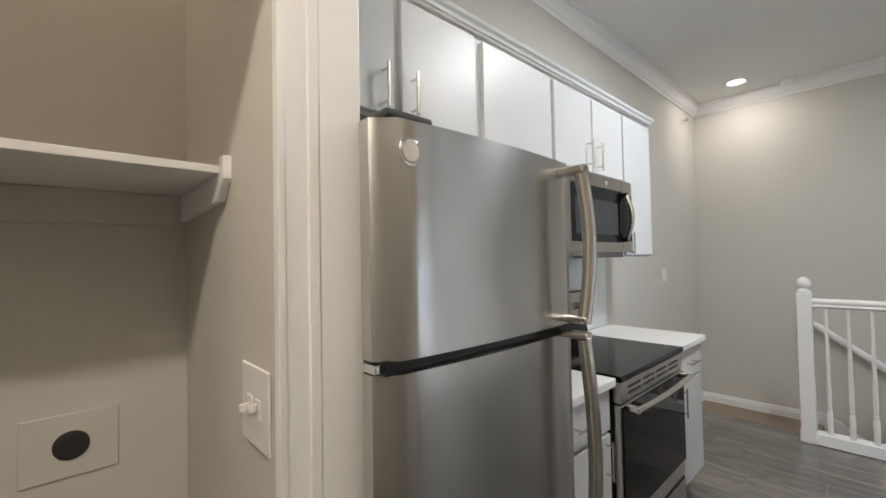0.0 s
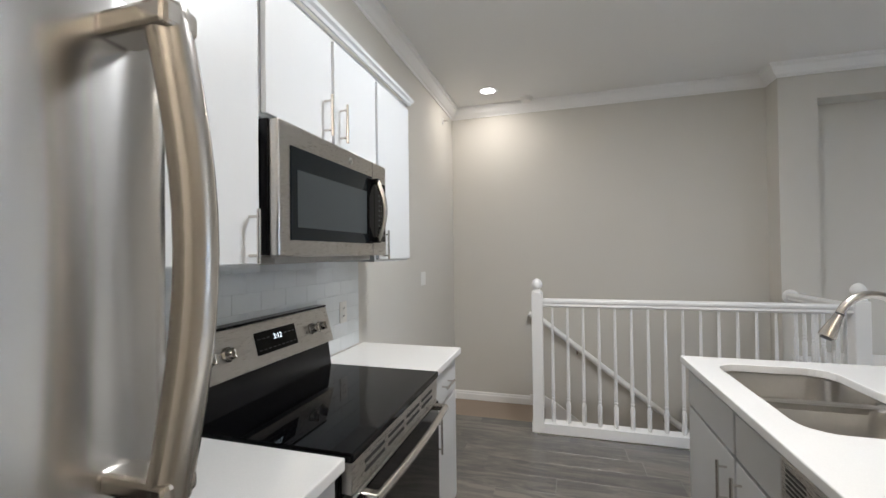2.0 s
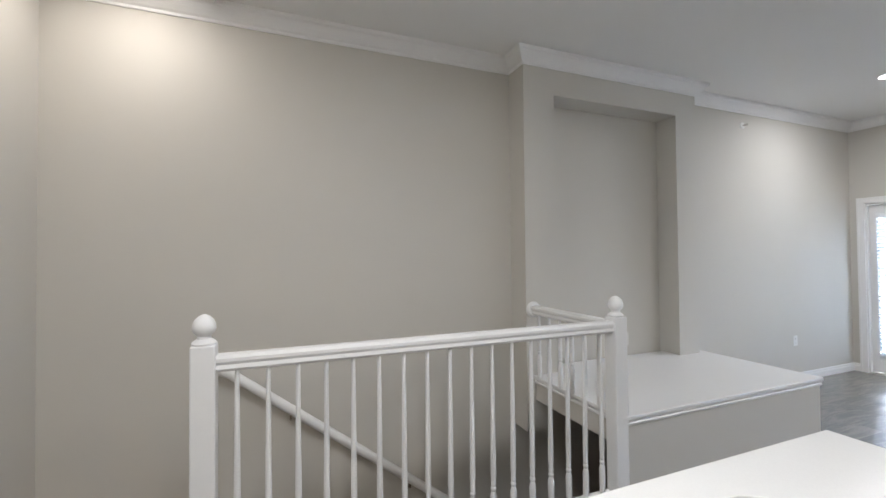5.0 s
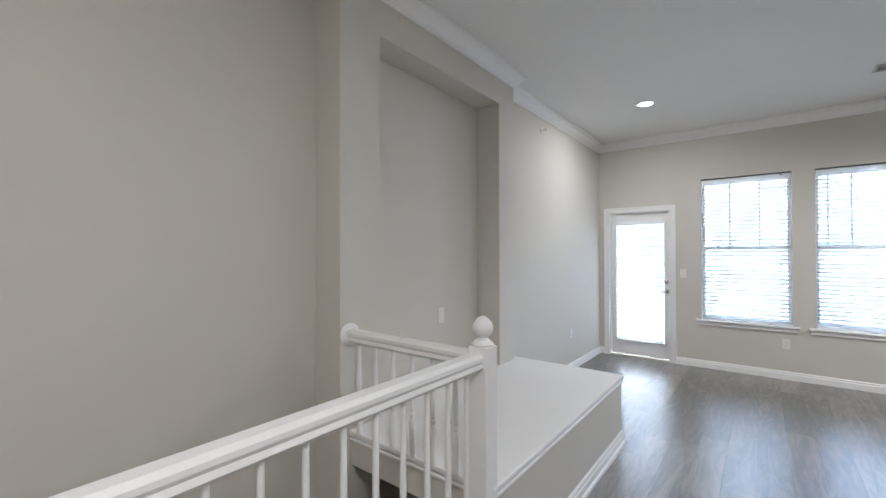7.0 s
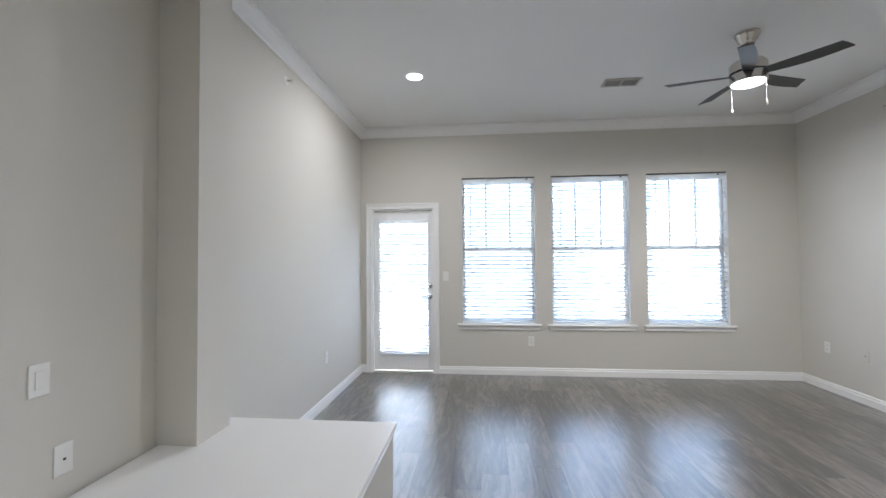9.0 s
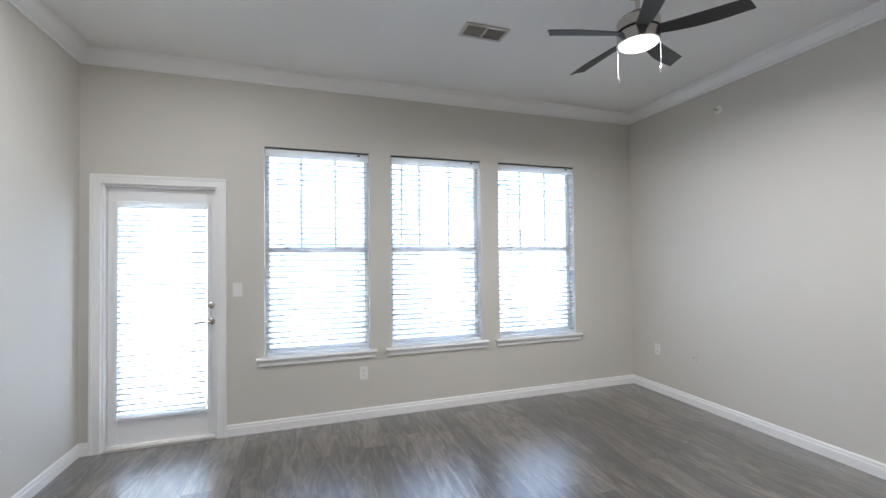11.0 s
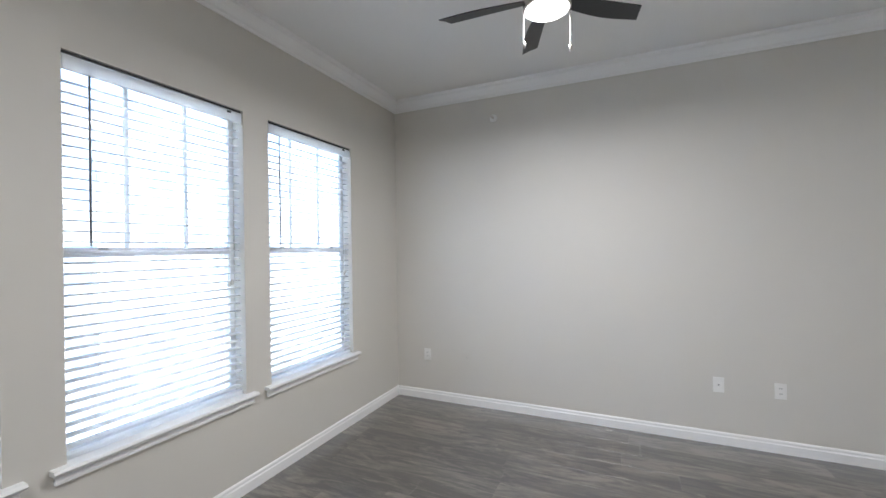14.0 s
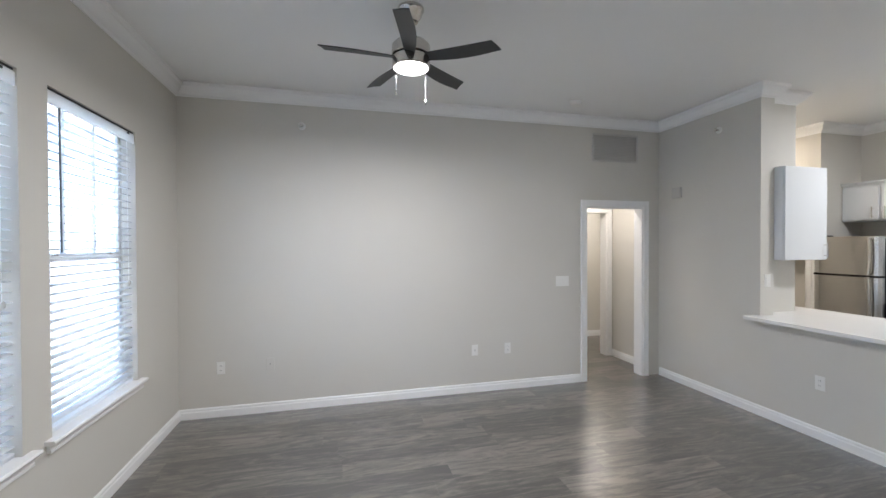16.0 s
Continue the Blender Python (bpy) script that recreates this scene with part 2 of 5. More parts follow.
def prism(name, mat, outline, axis, lo, hi, parent=None, bevel=0.0):
    """An outline of pairs, pushed along an axis from lo to hi."""
    bm = bmesh.new()
    make = {'x': lambda a, b, c: (c, a, b), 'y': lambda a, b, c: (a, c, b), 'z': lambda a, b, c: (a, b, c)}[axis]
    lower = [bm.verts.new(make(a, b, lo)) for a, b in outline]
    upper = [bm.verts.new(make(a, b, hi)) for a, b in outline]
    bm.faces.new(lower)
    bm.faces.new(upper[::-1])
    for i in range(len(outline)):
        j = (i + 1) % len(outline)
        bm.faces.new((lower[i], upper[i], upper[j], lower[j]))
    return finish(bm, name, mat, parent, bevel=bevel)


def tube(name, mat, points, radius, parent=None, radii=None, res=3):
    cu = bpy.data.curves.new(name, 'CURVE')
    cu.dimensions, cu.bevel_depth, cu.bevel_resolution, cu.use_fill_caps = '3D', radius, res, True
    sp = cu.splines.new('POLY')
    sp.points.add(len(points) - 1)
    for i, p in enumerate(points):
        sp.points[i].co = (*p, 1)
        sp.points[i].radius = radii[i] if radii else 1.0
    tmp = bpy.data.objects.new(name, cu)
    me = bpy.data.meshes.new_from_object(tmp)
    bpy.data.objects.remove(tmp)
    me.name = name
    me.materials.clear()
    me.materials.append(mat)
    me.shade_smooth()
    ob = new(name, me)
    if parent:
        ob.parent = parent
    return ob


def structure(ob, label, category):
    return tagged(ob, label, category, kind="structure")


# ---- the shell ----
TOP, CR = 3.06, 2.95
W, E, S, N = 0.27, 5.42, -6.03, 1.81          # living room and north wall faces
STAIR_E, BUMP = 5.48, 5.265                   # wall beside the stairs, face of the niche wall
PART, PEND = -0.82, 1.51                      # kitchen partition: south face, free end
RAILX = 4.42

ROOM = [(W, S), (E, S), (E, -3.10), (BUMP, -3.10), (BUMP, -1.20), (STAIR_E, -1.20), (STAIR_E, N), (0.735, N), (0.735, 1.12), (-0.80, 1.12),
        (-0.80, -0.42), (1.28, -0.42), (1.28, -0.24), (1.40, -0.24), (1.40, -0.66), (PEND, -0.66), (PEND, PART), (W, PART)]
structure(prism("ceiling", CEIL, [(-3.2, -6.3), (5.9, -6.3), (5.9, 2.2), (-3.2, 2.2)], 'z', TOP, TOP + 0.15), "flat painted grey-white ceiling over both rooms", "ceiling")
CROWN = [(0, 0), (0.010, 0), (0.014, 0.016), (0.030, 0.024), (0.052, 0.046), (0.070, 0.076), (0.086, 0.084), (0.090, 0.109), (0, 0.109)]
structure(swept("trim_crown", TRIM, ROOM, CROWN, CR, closed=True), "white painted crown molding under the ceiling", "molding")

# window and door openings of the south wall: x from, x to
WINS = [(3.25, 4.14), (2.14, 3.05), (1.035, 1.94)]
WZ0, WZ1 = 0.61, 2.415
DX0, DX1, DZ = 4.495, 5.28, 2.045
cuts = [W - 0.12, *[v for a, b in reversed(WINS) for v in (a, b)], DX0, DX1, E + 0.2]
south = [(cuts[i], cuts[i + 1], S - 0.16, S, -0.1, TOP) for i in range(0, len(cuts), 2)]
for a, b in WINS:
    south += [(a, b, S - 0.16, S, -0.1, WZ0), (a, b, S - 0.16, S, WZ1, TOP)]
south += [(DX0, DX1, S - 0.16, S, DZ, TOP)]
structure(blocks("wall_south", WALL, south), "greige painted wall with three windows and a door", "wall")
HY0, HY1 = -1.83, -1.05                       # hall doorway in the west wall
structure(blocks("wall_west", WALL, [(W - 0.12, W, S, HY0, -0.1, TOP), (W - 0.12, W, HY1, PART + 0.002, -0.1, TOP), (W - 0.12, W, HY0, HY1, 2.04, TOP)]),
          "greige painted wall with an open doorway to the hall", "wall")
structure(blocks("wall_partition", WALL, [(W - 0.12, PEND, PART, -0.66, -0.1, TOP), (-0.80, 1.40, -0.66, -0.42, -0.1, TOP), (1.28, 1.40, -0.42, -0.24, 0.9285, TOP)]),
          "greige painted partition between kitchen and living room", "wall")
structure(blocks("wall_half", WALL, [(PEND, 3.22, PART, -0.66, -0.1, 0.895)]), "greige half wall under the breakfast bar", "wall")
structure(block("wall_north", WALL, (0.735, STAIR_E + 0.2, N, N + 0.12, -3.0, TOP)), "greige painted kitchen wall", "wall")
structure(block("wall_east_stair", WALL, (STAIR_E, STAIR_E + 0.14, -4.6, N, -3.0, TOP)), "greige painted wall beside the stairs", "wall")
structure(block("wall_east", WALL, (E, E + 0.14, S, -3.10, -0.1, TOP)), "greige painted living room side wall", "wall")
NY0, NY1, NZ = -2.845, -1.485, 2.74           # niche
structure(blocks("wall_niche", WALL, [(BUMP, STAIR_E - 0.002, -3.10, NY0, 0.1, TOP), (BUMP, STAIR_E - 0.002, NY1, -1.20, 0.1, TOP), (BUMP, STAIR_E - 0.002, NY0, NY1, NZ, TOP)]),
          "greige chase wall with a tall recessed niche", "wall")
# closet and hall that close the kitchen's west end
structure(blocks("wall_closet", WALL, [(0.60, 0.735, 1.122, 2.0, -0.1, TOP), (-0.9, 0.60, 1.86, 2.0, -0.1, TOP), (-0.9, -0.80, -0.42, 1.86, -0.1, TOP),
                                       (-0.80, -0.32, 1.12, 1.194, -0.1, TOP), (-0.32, 0.60, 1.12, 1.194, 2.05, TOP)]), "greige painted closet walls and header, tan under added warm lamps", "wall")
structure(blocks("wall_hall", WALL, [(-0.62, W - 0.12, PART, -0.70, -0.1, TOP), (-1.5, W - 0.12, -2.05, -1.93, -0.1, TOP), (-0.74, -0.62, -0.9, -0.70, -0.1, TOP),
                                     (-0.74, -0.62, -1.93, -1.68, -0.1, TOP), (-0.74, -0.62, -1.68, -0.9, 2.04, TOP), (-1.9, -1.78, -2.3, 0.3, -0.1, TOP), (-1.8, -0.74, 0.18, 0.3, -0.1, TOP), (-1.8, -1.5, -2.05, -1.93, -0.1, TOP)]),
          "warm beige hallway walls beyond the doorway", "wall")
structure(block("ceiling_hall", CEIL, (-1.9, W - 0.12, -2.05, 0.2, 2.44, 2.50)), "low hallway ceiling", "ceiling")

BASE = [(0, 0), (0.016, 0), (0.016, 0.062), (0.011, 0.070), (0.011, 0.084), (0.005, 0.094), (0, 0.094)]
for path, z in (([(W, -1.90), (W, S), (4.425, S)], 0), ([(5.35, S), (E, S), (E, -3.2)], 0), ([(3.22, 0.0), (3.22, PART), (W + 0.02, PART)], 0),
                ([(STAIR_E, 0.86), (STAIR_E, N), (4.60, N)], -0.18), ([(4.58, N), (3.24, N)], 0),
                ([(W - 0.12, PART), (-0.62, PART)], 0), ([(-1.78, 0.15), (-1.78, -1.9)], 0)):
    structure(swept("baseboard", TRIM, path, BASE, z), "white painted baseboard", "baseboard")


# ---- stairs, railing, plant shelf ----
def stairs():
    st = root("staircase", 4.95, 0.2, -0.13)
    structure(st, "beige carpeted stairs going down beside the wall", "stairs")
    inv = Matrix.Translation((-4.95, -0.2, 0.13))
    def part(ob):
        ob.parent = st
        ob.matrix_parent_inverse = inv
    part(block("landing", CARPET, (4.575, STAIR_E, 0.83, N, -0.36, -0.18), bevel=0.015))
    for i in range(12):
        y1, z1 = 0.85 - 0.255 * i, -0.18 - 0.187 * (i + 1)
        part(block("tread", CARPET, (4.46, STAIR_E, y1 - 0.28, y1, z1 - 0.2, z1), bevel=0.018))
    # white skirt board on the wall, following the stairs
    sl = 0.187 / 0.255
    part(prism("skirt_board", TRIM, [(0.98, -0.18), (0.98, -0.07), (0.84, -0.07), (0.72, -0.13), (-1.0, -0.13 - sl * 1.72), (-1.0, -0.45 - sl * 1.72), (0.72, -0.45)], 'x', STAIR_E - 0.018, STAIR_E - 0.001))


stairs()
# lower parts and bottom slab are unseen, added to keep daylight from leaking in
structure(blocks("wall_stairwell", WALL, [(4.36, 4.455, -4.5, 0.834, -3.0, -0.012), (4.36, STAIR_E, -4.6, -4.5, -3.0, -0.012), (4.36, STAIR_E, -4.6, N, -3.1, -3.001), (4.47, 4.575, 0.835, N, -3.0, -0.014)]),
          "greige stairwell walls below floor level, closed against outside daylight", "wall")


def handrail():
    hr = root("wall_handrail", 5.41, 0.85, 0.73)
    tagged(hr, "white painted wooden handrail sloping down the stair wall", "handrail")
    inv = Matrix.Translation((-5.41, -0.85, -0.73))
    sl = 0.765
    pts = [(5.405, 0.98, 0.80)] + [(5.405, 0.85 - d, 0.74 - sl * d) for d in (0.0, 0.5, 1.0, 1.6, 2.2)]
    r = tube("rail", TRIM, pts, 0.030, hr)
    r.matrix_parent_inverse = inv
    for d in (0.35, 1.15, 1.95):
        y, z = 0.85 - d, 0.74 - sl * d
        b = tube("bracket", NICKEL, [(5.405, y, z - 0.025), (5.405, y, z - 0.06), (5.44, y, z - 0.08), (STAIR_E, y, z - 0.08)], 0.007, hr)
        b.matrix_parent_inverse = inv


handrail()

BX0, BY0, BY1, BZ = 4.39, -3.19, -1.28, 0.525
box = root("plant_shelf", 4.9, -2.2, 0)
structure(box, "white-topped boxed ledge over the stairs", "ledge")
inv = Matrix.Translation((-4.9, 2.2, 0))
for ob in (blocks("side", WALL, [(BX0, BX0 + 0.07, BY0, BY1, -0.012, BZ - 0.03), (BX0 + 0.07, E, BY0, BY0 + 0.07, -0.012, BZ - 0.03), (BX0 + 0.07, STAIR_E, BY1 - 0.08, BY1, 0.335, BZ - 0.03)]),
           blocks("top", TRIM, [(BX0 - 0.018, BUMP + 0.2, BY0 - 0.018, BY1 + 0.018, BZ - 0.026, BZ)], bevel=0.006),
           swept("edge_molding", TRIM, [(E, BY0), (BX0, BY0), (BX0, BY1), (STAIR_E, BY1)], [(0, 0), (0.008, 0), (0.012, 0.012), (0.006, 0.020), (0.014, 0.032), (0, 0.032)], BZ - 0.06),
           swept("base_molding", TRIM, [(E, BY0), (BX0, BY0), (BX0, BY1)], [(0, 0), (0.030, 0), (0.030, 0.02), (0.018, 0.03), (0.018, 0.066), (0.012, 0.074), (0.012, 0.090), (0.004, 0.10), (0, 0.10)], 0),
           block("soffit", WALL, (BX0 + 0.07, STAIR_E, BY0 + 0.07, BY1 - 0.08, 0.335, 0.345))):
    ob.parent = box
    ob.matrix_parent_inverse = inv


def square_bar(bm, x, y, z0, z1, h):
    add_box(bm, x - h, x + h, y - h, y + h, z0, z1)


def baluster_mesh(length):
    """A turned spindle: square foot, vase, rings and a tapering shaft."""
    pr = [(0.0155, 0.0), (0.0165, 0.10), (0.0175, 0.155), (0.013, 0.175), (0.010, 0.183), (0.0145, 0.192), (0.0145, 0.200), (0.010, 0.207), (0.0135, 0.217), (0.0135, 0.224), (0.0115, 0.235), (0.0145, 0.27), (0.0085, length)]
    ob = lathe("baluster", TRIM, pr, segs=12)
    return ob


def post(name, x, y, z0, ztop, parent, inv):
    bm = bmesh.new()
    square_bar(bm, x, y, z0, ztop, 0.044)
    ob = finish(bm, name, TRIM, parent, bevel=0.006)
    ob.matrix_parent_inverse = inv
    m = Matrix.Translation((x, y, ztop))
    k = lathe("finial", TRIM, [(0.043, 0), (0.045, 0.008), (0.038, 0.016), (0.026, 0.024), (0.024, 0.034), (0.036, 0.046), (0.043, 0.062), (0.042, 0.080), (0.034, 0.098), (0.020, 0.112), (0.006, 0.119)], m, parent)
    k.matrix_parent_inverse = inv


HR = [(-0.030, 0), (-0.020, -0.012), (0.020, -0.012), (0.030, 0), (0.026, 0.016), (0.033, 0.028), (0.033, 0.042), (0.022, 0.055), (-0.022, 0.055), (-0.033, 0.042), (-0.033, 0.028), (-0.026, 0.016)]
RZ = 1.017
RY0, RY1 = -1.262, 0.835
rail = root("stair_railing", RAILX, 0, 0)
tagged(rail, "white painted wooden railing with turned balusters round the stairwell", "railing")
inv = Matrix.Translation((-RAILX, 0, 0))
post("newel_post", RAILX, RY1, 0.0, 1.115, rail, inv)
post("newel_post", RAILX, RY0, BZ - 0.5, 1.095, rail, inv)
for ob in (swept("top_rail", TRIM, [(RAILX, RY0 + 0.04), (RAILX, RY1 - 0.04)], HR, RZ),
           swept("bottom_rail", TRIM, [(RAILX, BY1 + 0.02), (RAILX, RY1 + 0.05)], [(-0.055, 0), (0.04, 0), (0.04, 0.075), (-0.038, 0.085), (-0.045, 0.075), (-0.045, 0.03), (-0.055, 0.02)], 0.004),
           swept("return_rail", TRIM, [(RAILX + 0.04, RY0), (5.245, RY0)], HR, RZ - 0.005)):
    ob.parent = rail
    ob.matrix_parent_inverse = inv
ros = lathe("rosette", TRIM, [(0.062, 0), (0.062, 0.008), (0.052, 0.016), (0.048, 0.022)], pose(BUMP, -1.262, 1.035, 0, -90, 0), rail, 24)
ros.matrix_parent_inverse = inv
first = baluster_mesh(RZ - 0.085)
first.parent, first.matrix_parent_inverse = rail, inv
step = (RY1 - RY0) / 18
first.location = (RAILX, RY1 - step, 0.08)
for i in range(2, 18):
    o = new("baluster", first.data)
    o.parent, o.matrix_parent_inverse, o.location = rail, inv, (RAILX, RY1 - step * i, 0.08)
short = baluster_mesh(RZ - BZ - 0.01)
short.parent, short.matrix_parent_inverse, short.location = rail, inv, (RAILX + 0.14, RY0, BZ)
for i in range(1, 6):
    o = new("baluster", short.data)
    o.parent, o.matrix_parent_inverse, o.location = rail, inv, (RAILX + 0.14 + 0.125 * i, RY0, BZ)


# ---- windows, blinds, doors ----
def attach(parent, obs):
    """Make parts of objects that were built in world places."""
    inv = Matrix.Translation(-parent.location)
    for o in obs:
        o.parent, o.matrix_parent_inverse = parent, inv


def window(index, x0, x1):
    w = root("window_%d" % index, (x0 + x1) / 2, S - 0.1, WZ0)
    structure(w, "white single-hung window with divided upper sash and drywall return", "window")
    y0, y1 = S - 0.135, S - 0.095
    zm = 1.53
    fr = blocks("frame", TRIM, [(x0, x0 + 0.035, y0, y1, WZ0, WZ1), (x1 - 0.035, x1, y0, y1, WZ0, WZ1), (x0 + 0.035, x1 - 0.035, y0, y1, WZ0, WZ0 + 0.045), (x0 + 0.035, x1 - 0.035, y0, y1, WZ1 - 0.035, WZ1),
                                (x0 + 0.035, x1 - 0.035, y0, y1 + 0.012, zm - 0.022, zm + 0.022)], bevel=0.003)
    d = (x1 - x0) / 3
    bars = blocks("muntin", TRIM, [(x0 + d * i - 0.009, x0 + d * i + 0.009, y0 + 0.012, y1 - 0.006, zm + 0.022, WZ1 - 0.035) for i in (1, 2)], bevel=0.002)
    glass = block("pane", PANE, (x0 + 0.03, x1 - 0.03, y0 + 0.018, y0 + 0.022, WZ0 + 0.04, WZ1 - 0.03))
    glass.visible_shadow = False
    sill = prism("sill", TRIM, [(S - 0.095, 0), (S + 0.042, 0), (S + 0.048, 0.010), (S + 0.042, 0.022), (S - 0.095, 0.022)], 'x', x0 - 0.06, x1 + 0.06)
    sill.location.z = WZ0 - 0.014
    apron = prism("apron", TRIM, [(S + 0.001, 0), (S + 0.020, 0), (S + 0.020, 0.012), (S + 0.014, 0.03), (S + 0.026, 0.046), (S + 0.001, 0.046)], 'x', x0 - 0.045, x1 + 0.045)
    apron.location.z = WZ0 - 0.060
    locks = blocks("latch", NICKEL, [(x0 + f * (x1 - x0) - 0.02, x0 + f * (x1 - x0) + 0.02, y1 + 0.012, y1 + 0.022, zm + 0.012, zm + 0.022) for f in (0.2, 0.8)], bevel=0.002)
    attach(w, [fr, bars, glass, sill, apron, locks])


def slat_mesh(width, depth):
    """One slightly bowed blind slat, centred on its own origin."""
    bm = bmesh.new()
    rows = []
    for i in range(5):
        f = i / 4 - 0.5
        rows.append([bm.verts.new((s * width / 2, f * depth, 0.0035 * (1 - 4 * f * f))) for s in (-1, 1)])
    low = [[bm.verts.new(v.co - Vector((0, 0, 0.0025))) for v in r] for r in rows]
    for a, b in zip(rows, rows[1:]):
        bm.faces.new((a[0], a[1], b[1], b[0]))
    for a, b in zip(low, low[1:]):
        bm.faces.new((a[0], b[0], b[1], a[1]))
    for a, b in ((rows[0], low[0]), (rows[-1], low[-1])):
        bm.faces.new((a[0], a[1], b[1], b[0]))
    for s in (0, 1):
        bm.faces.new([r[s] for r in rows] + [r[s] for r in reversed(low)])
    bmesh.ops.recalc_face_normals(bm, faces=bm.faces[:])
    me = bpy.data.meshes.new("slat")
    bm.to_mesh(me)
    bm.free()
    me.materials.append(SLAT)
    me.shade_smooth()
    return me


def blind(x0, x1, z0, z1, y, pitch, depth, tilt, tassel):
    b = root("window_blind", (x0 + x1) / 2, y, z1)
    tagged(b, "lowered white horizontal blind with open slats", "blind", group="window blinds")
    xm = (x0 + x1) / 2
    parts = [block("head_rail", SLAT, (x0, x1, y - depth * 0.55, y + depth * 0.55, z1 - 0.05, z1), bevel=0.004),
             block("bottom_rail", SLAT, (x0, x1, y - depth * 0.45, y + depth * 0.45, z0, z0 + 0.022), bevel=0.004)]
    cords = []
    for f in (0.14, 0.5, 0.86):
        x = x0 + (x1 - x0) * f
        cords += [(x - 0.001, x + 0.001, y + depth * 0.48, y + depth * 0.5, z0 + 0.02, z1 - 0.04), (x - 0.001, x + 0.001, y - depth * 0.5, y - depth * 0.48, z0 + 0.02, z1 - 0.04)]
    parts.append(blocks("ladder_cord", SLAT, cords))
    if tassel:
        # tilt wand on one side, pull cord with its tassels on the other
        xw, xc = x1 - 0.10, x0 + 0.09
        parts.append(tube("wand", BACKLITWAND, [(xw, y + 0.035, z1 - 0.05), (xw + 0.004, y + 0.04, z1 - 0.85)], 0.005))
        parts.append(tube("pull_cord", SLAT, [(xc, y + 0.035, z1 - 0.05), (xc, y + 0.038, z1 - 1.06)], 0.0018))
        parts.append(lathe("tassel", GREYVENT, [(0.003, 0), (0.008, 0.004), (0.009, 0.02), (0.004, 0.034)], Matrix.Translation((xc - 0.008, y + 0.038, z1 - 1.09)), segs=10))
        parts.append(lathe("tassel", GREYVENT, [(0.003, 0), (0.008, 0.004), (0.009, 0.02), (0.004, 0.034)], Matrix.Translation((xc + 0.012, y + 0.038, z1 - 1.10)), segs=10))
        parts.append(blocks("cord_lock", GREYPL, [(xc - 0.012, xc + 0.012, y + 0.0415, y + 0.047, z1 - 0.030, z1 - 0.018)]))
        # fascia before the head rail; a solid dark strip above it gives the gap's shade
        parts.append(prism("valance", SLAT, [(y + 0.030, z1 - 0.076), (y + 0.036, z1 - 0.080), (y + 0.041, z1 - 0.074), (y + 0.041, z1 - 0.016), (y + 0.036, z1 - 0.010), (y + 0.030, z1 - 0.010)], 'x', x0, x1))
        parts.append(block("shadow_gap", HOLE, (x0, x1, y - 0.02, y + 0.034, z1 - 0.0085, z1 + 0.004)))
    attach(b, parts)
    me = slat_mesh(x1 - x0 - 0.01, depth)
    count = int((z1 - 0.06 - z0 - 0.03) / pitch)
    for i in range(count):
        s = new("slat", me)
        s.parent = b
        s.matrix_parent_inverse = Matrix.Translation(-b.location)
        s.location = (xm, y, z0 + 0.03 + pitch * (i + 0.5))
        s.rotation_euler = (radians(tilt + random.uniform(-1.2, 1.2)), 0, 0)


for i, (a, c) in enumerate(WINS):
    window(i + 1, a, c)
    blind(a + 0.006, c - 0.006, WZ0 + 0.012, WZ1 - 0.006, S - 0.045, 0.0475, 0.046, -6, True)


def casing(name, label, path_plane, fixed, lo, hi, ztop, out):
    """Door casing on a wall: two legs and a head."""
    w = 0.068
    t = 0.018
    def ext(a0, a1, z0, z1, d0, d1):
        return (a0, a1, fixed + min(d0, d1) * 1.0, fixed + max(d0, d1), z0, z1) if path_plane == 'y' else (fixed + min(d0, d1), fixed + max(d0, d1), a0, a1, z0, z1)
    exts = []
    for d, (u0, u1) in ((t * out, (0.0, w)), (0.024 * out, (w - 0.018, w + 0.0015)), (0.021 * out, (-0.0015, 0.012))):
        exts += [ext(lo - u1, lo - u0, 0.0, ztop + u1, 0.0, d), ext(hi + u0, hi + u1, 0.0, ztop + u1, 0.0, d), ext(lo - u0, hi + u0, ztop + u0, ztop + u1, 0.0, d)]
    return structure(blocks(name, TRIM, exts, bevel=0.002), label, "door trim")


casing("trim_patio_door", "white painted casing round the patio door", 'y', S, DX0, DX1, DZ, 1)
casing("trim_hall_door", "white painted casing round the hall doorway", 'x', W, HY0, HY1, 2.04, 1)
structure(blocks("trim_hall_jamb", TRIM, [(W - 0.13, W + 0.004, HY1 - 0.018, HY1 - 0.001, 0, 2.04), (W - 0.13, W + 0.004, HY0 + 0.001, HY0 + 0.018, 0, 2.04), (W - 0.13, W + 0.004, HY0 + 0.018, HY1 - 0.018, 2.022, 2.039)]),
          "white painted jamb of the hall doorway", "door trim")
casing("trim_bedroom_door", "white painted casing of the doorway down the hall", 'x', -0.62, -1.68, -0.9, 2.04, 1)
structure(blocks("trim_bedroom_jamb", TRIM, [(-0.75, -0.616, -0.918, -0.901, 0, 2.04), (-0.75, -0.616, -1.679, -1.662, 0, 2.04)]), "white painted jamb down the hall", "door trim")
casing("trim_closet", "white painted casing of the laundry closet", 'y', 1.12, -0.303, 0.584, 2.034, -1)
structure(block("trim_closet_corner", TRIM, (0.655, 0.739, 1.099, 1.121, 0, 2.3), bevel=0.003), "white corner board beside the refrigerator", "door trim")
structure(blocks("trim_closet_jamb", TRIM, [(-0.319, -0.302, 1.116, 1.195, 0, 2.05), (-0.302, 0.583, 1.116, 1.195, 2.033, 2.049)]), "white painted closet jamb", "door trim")


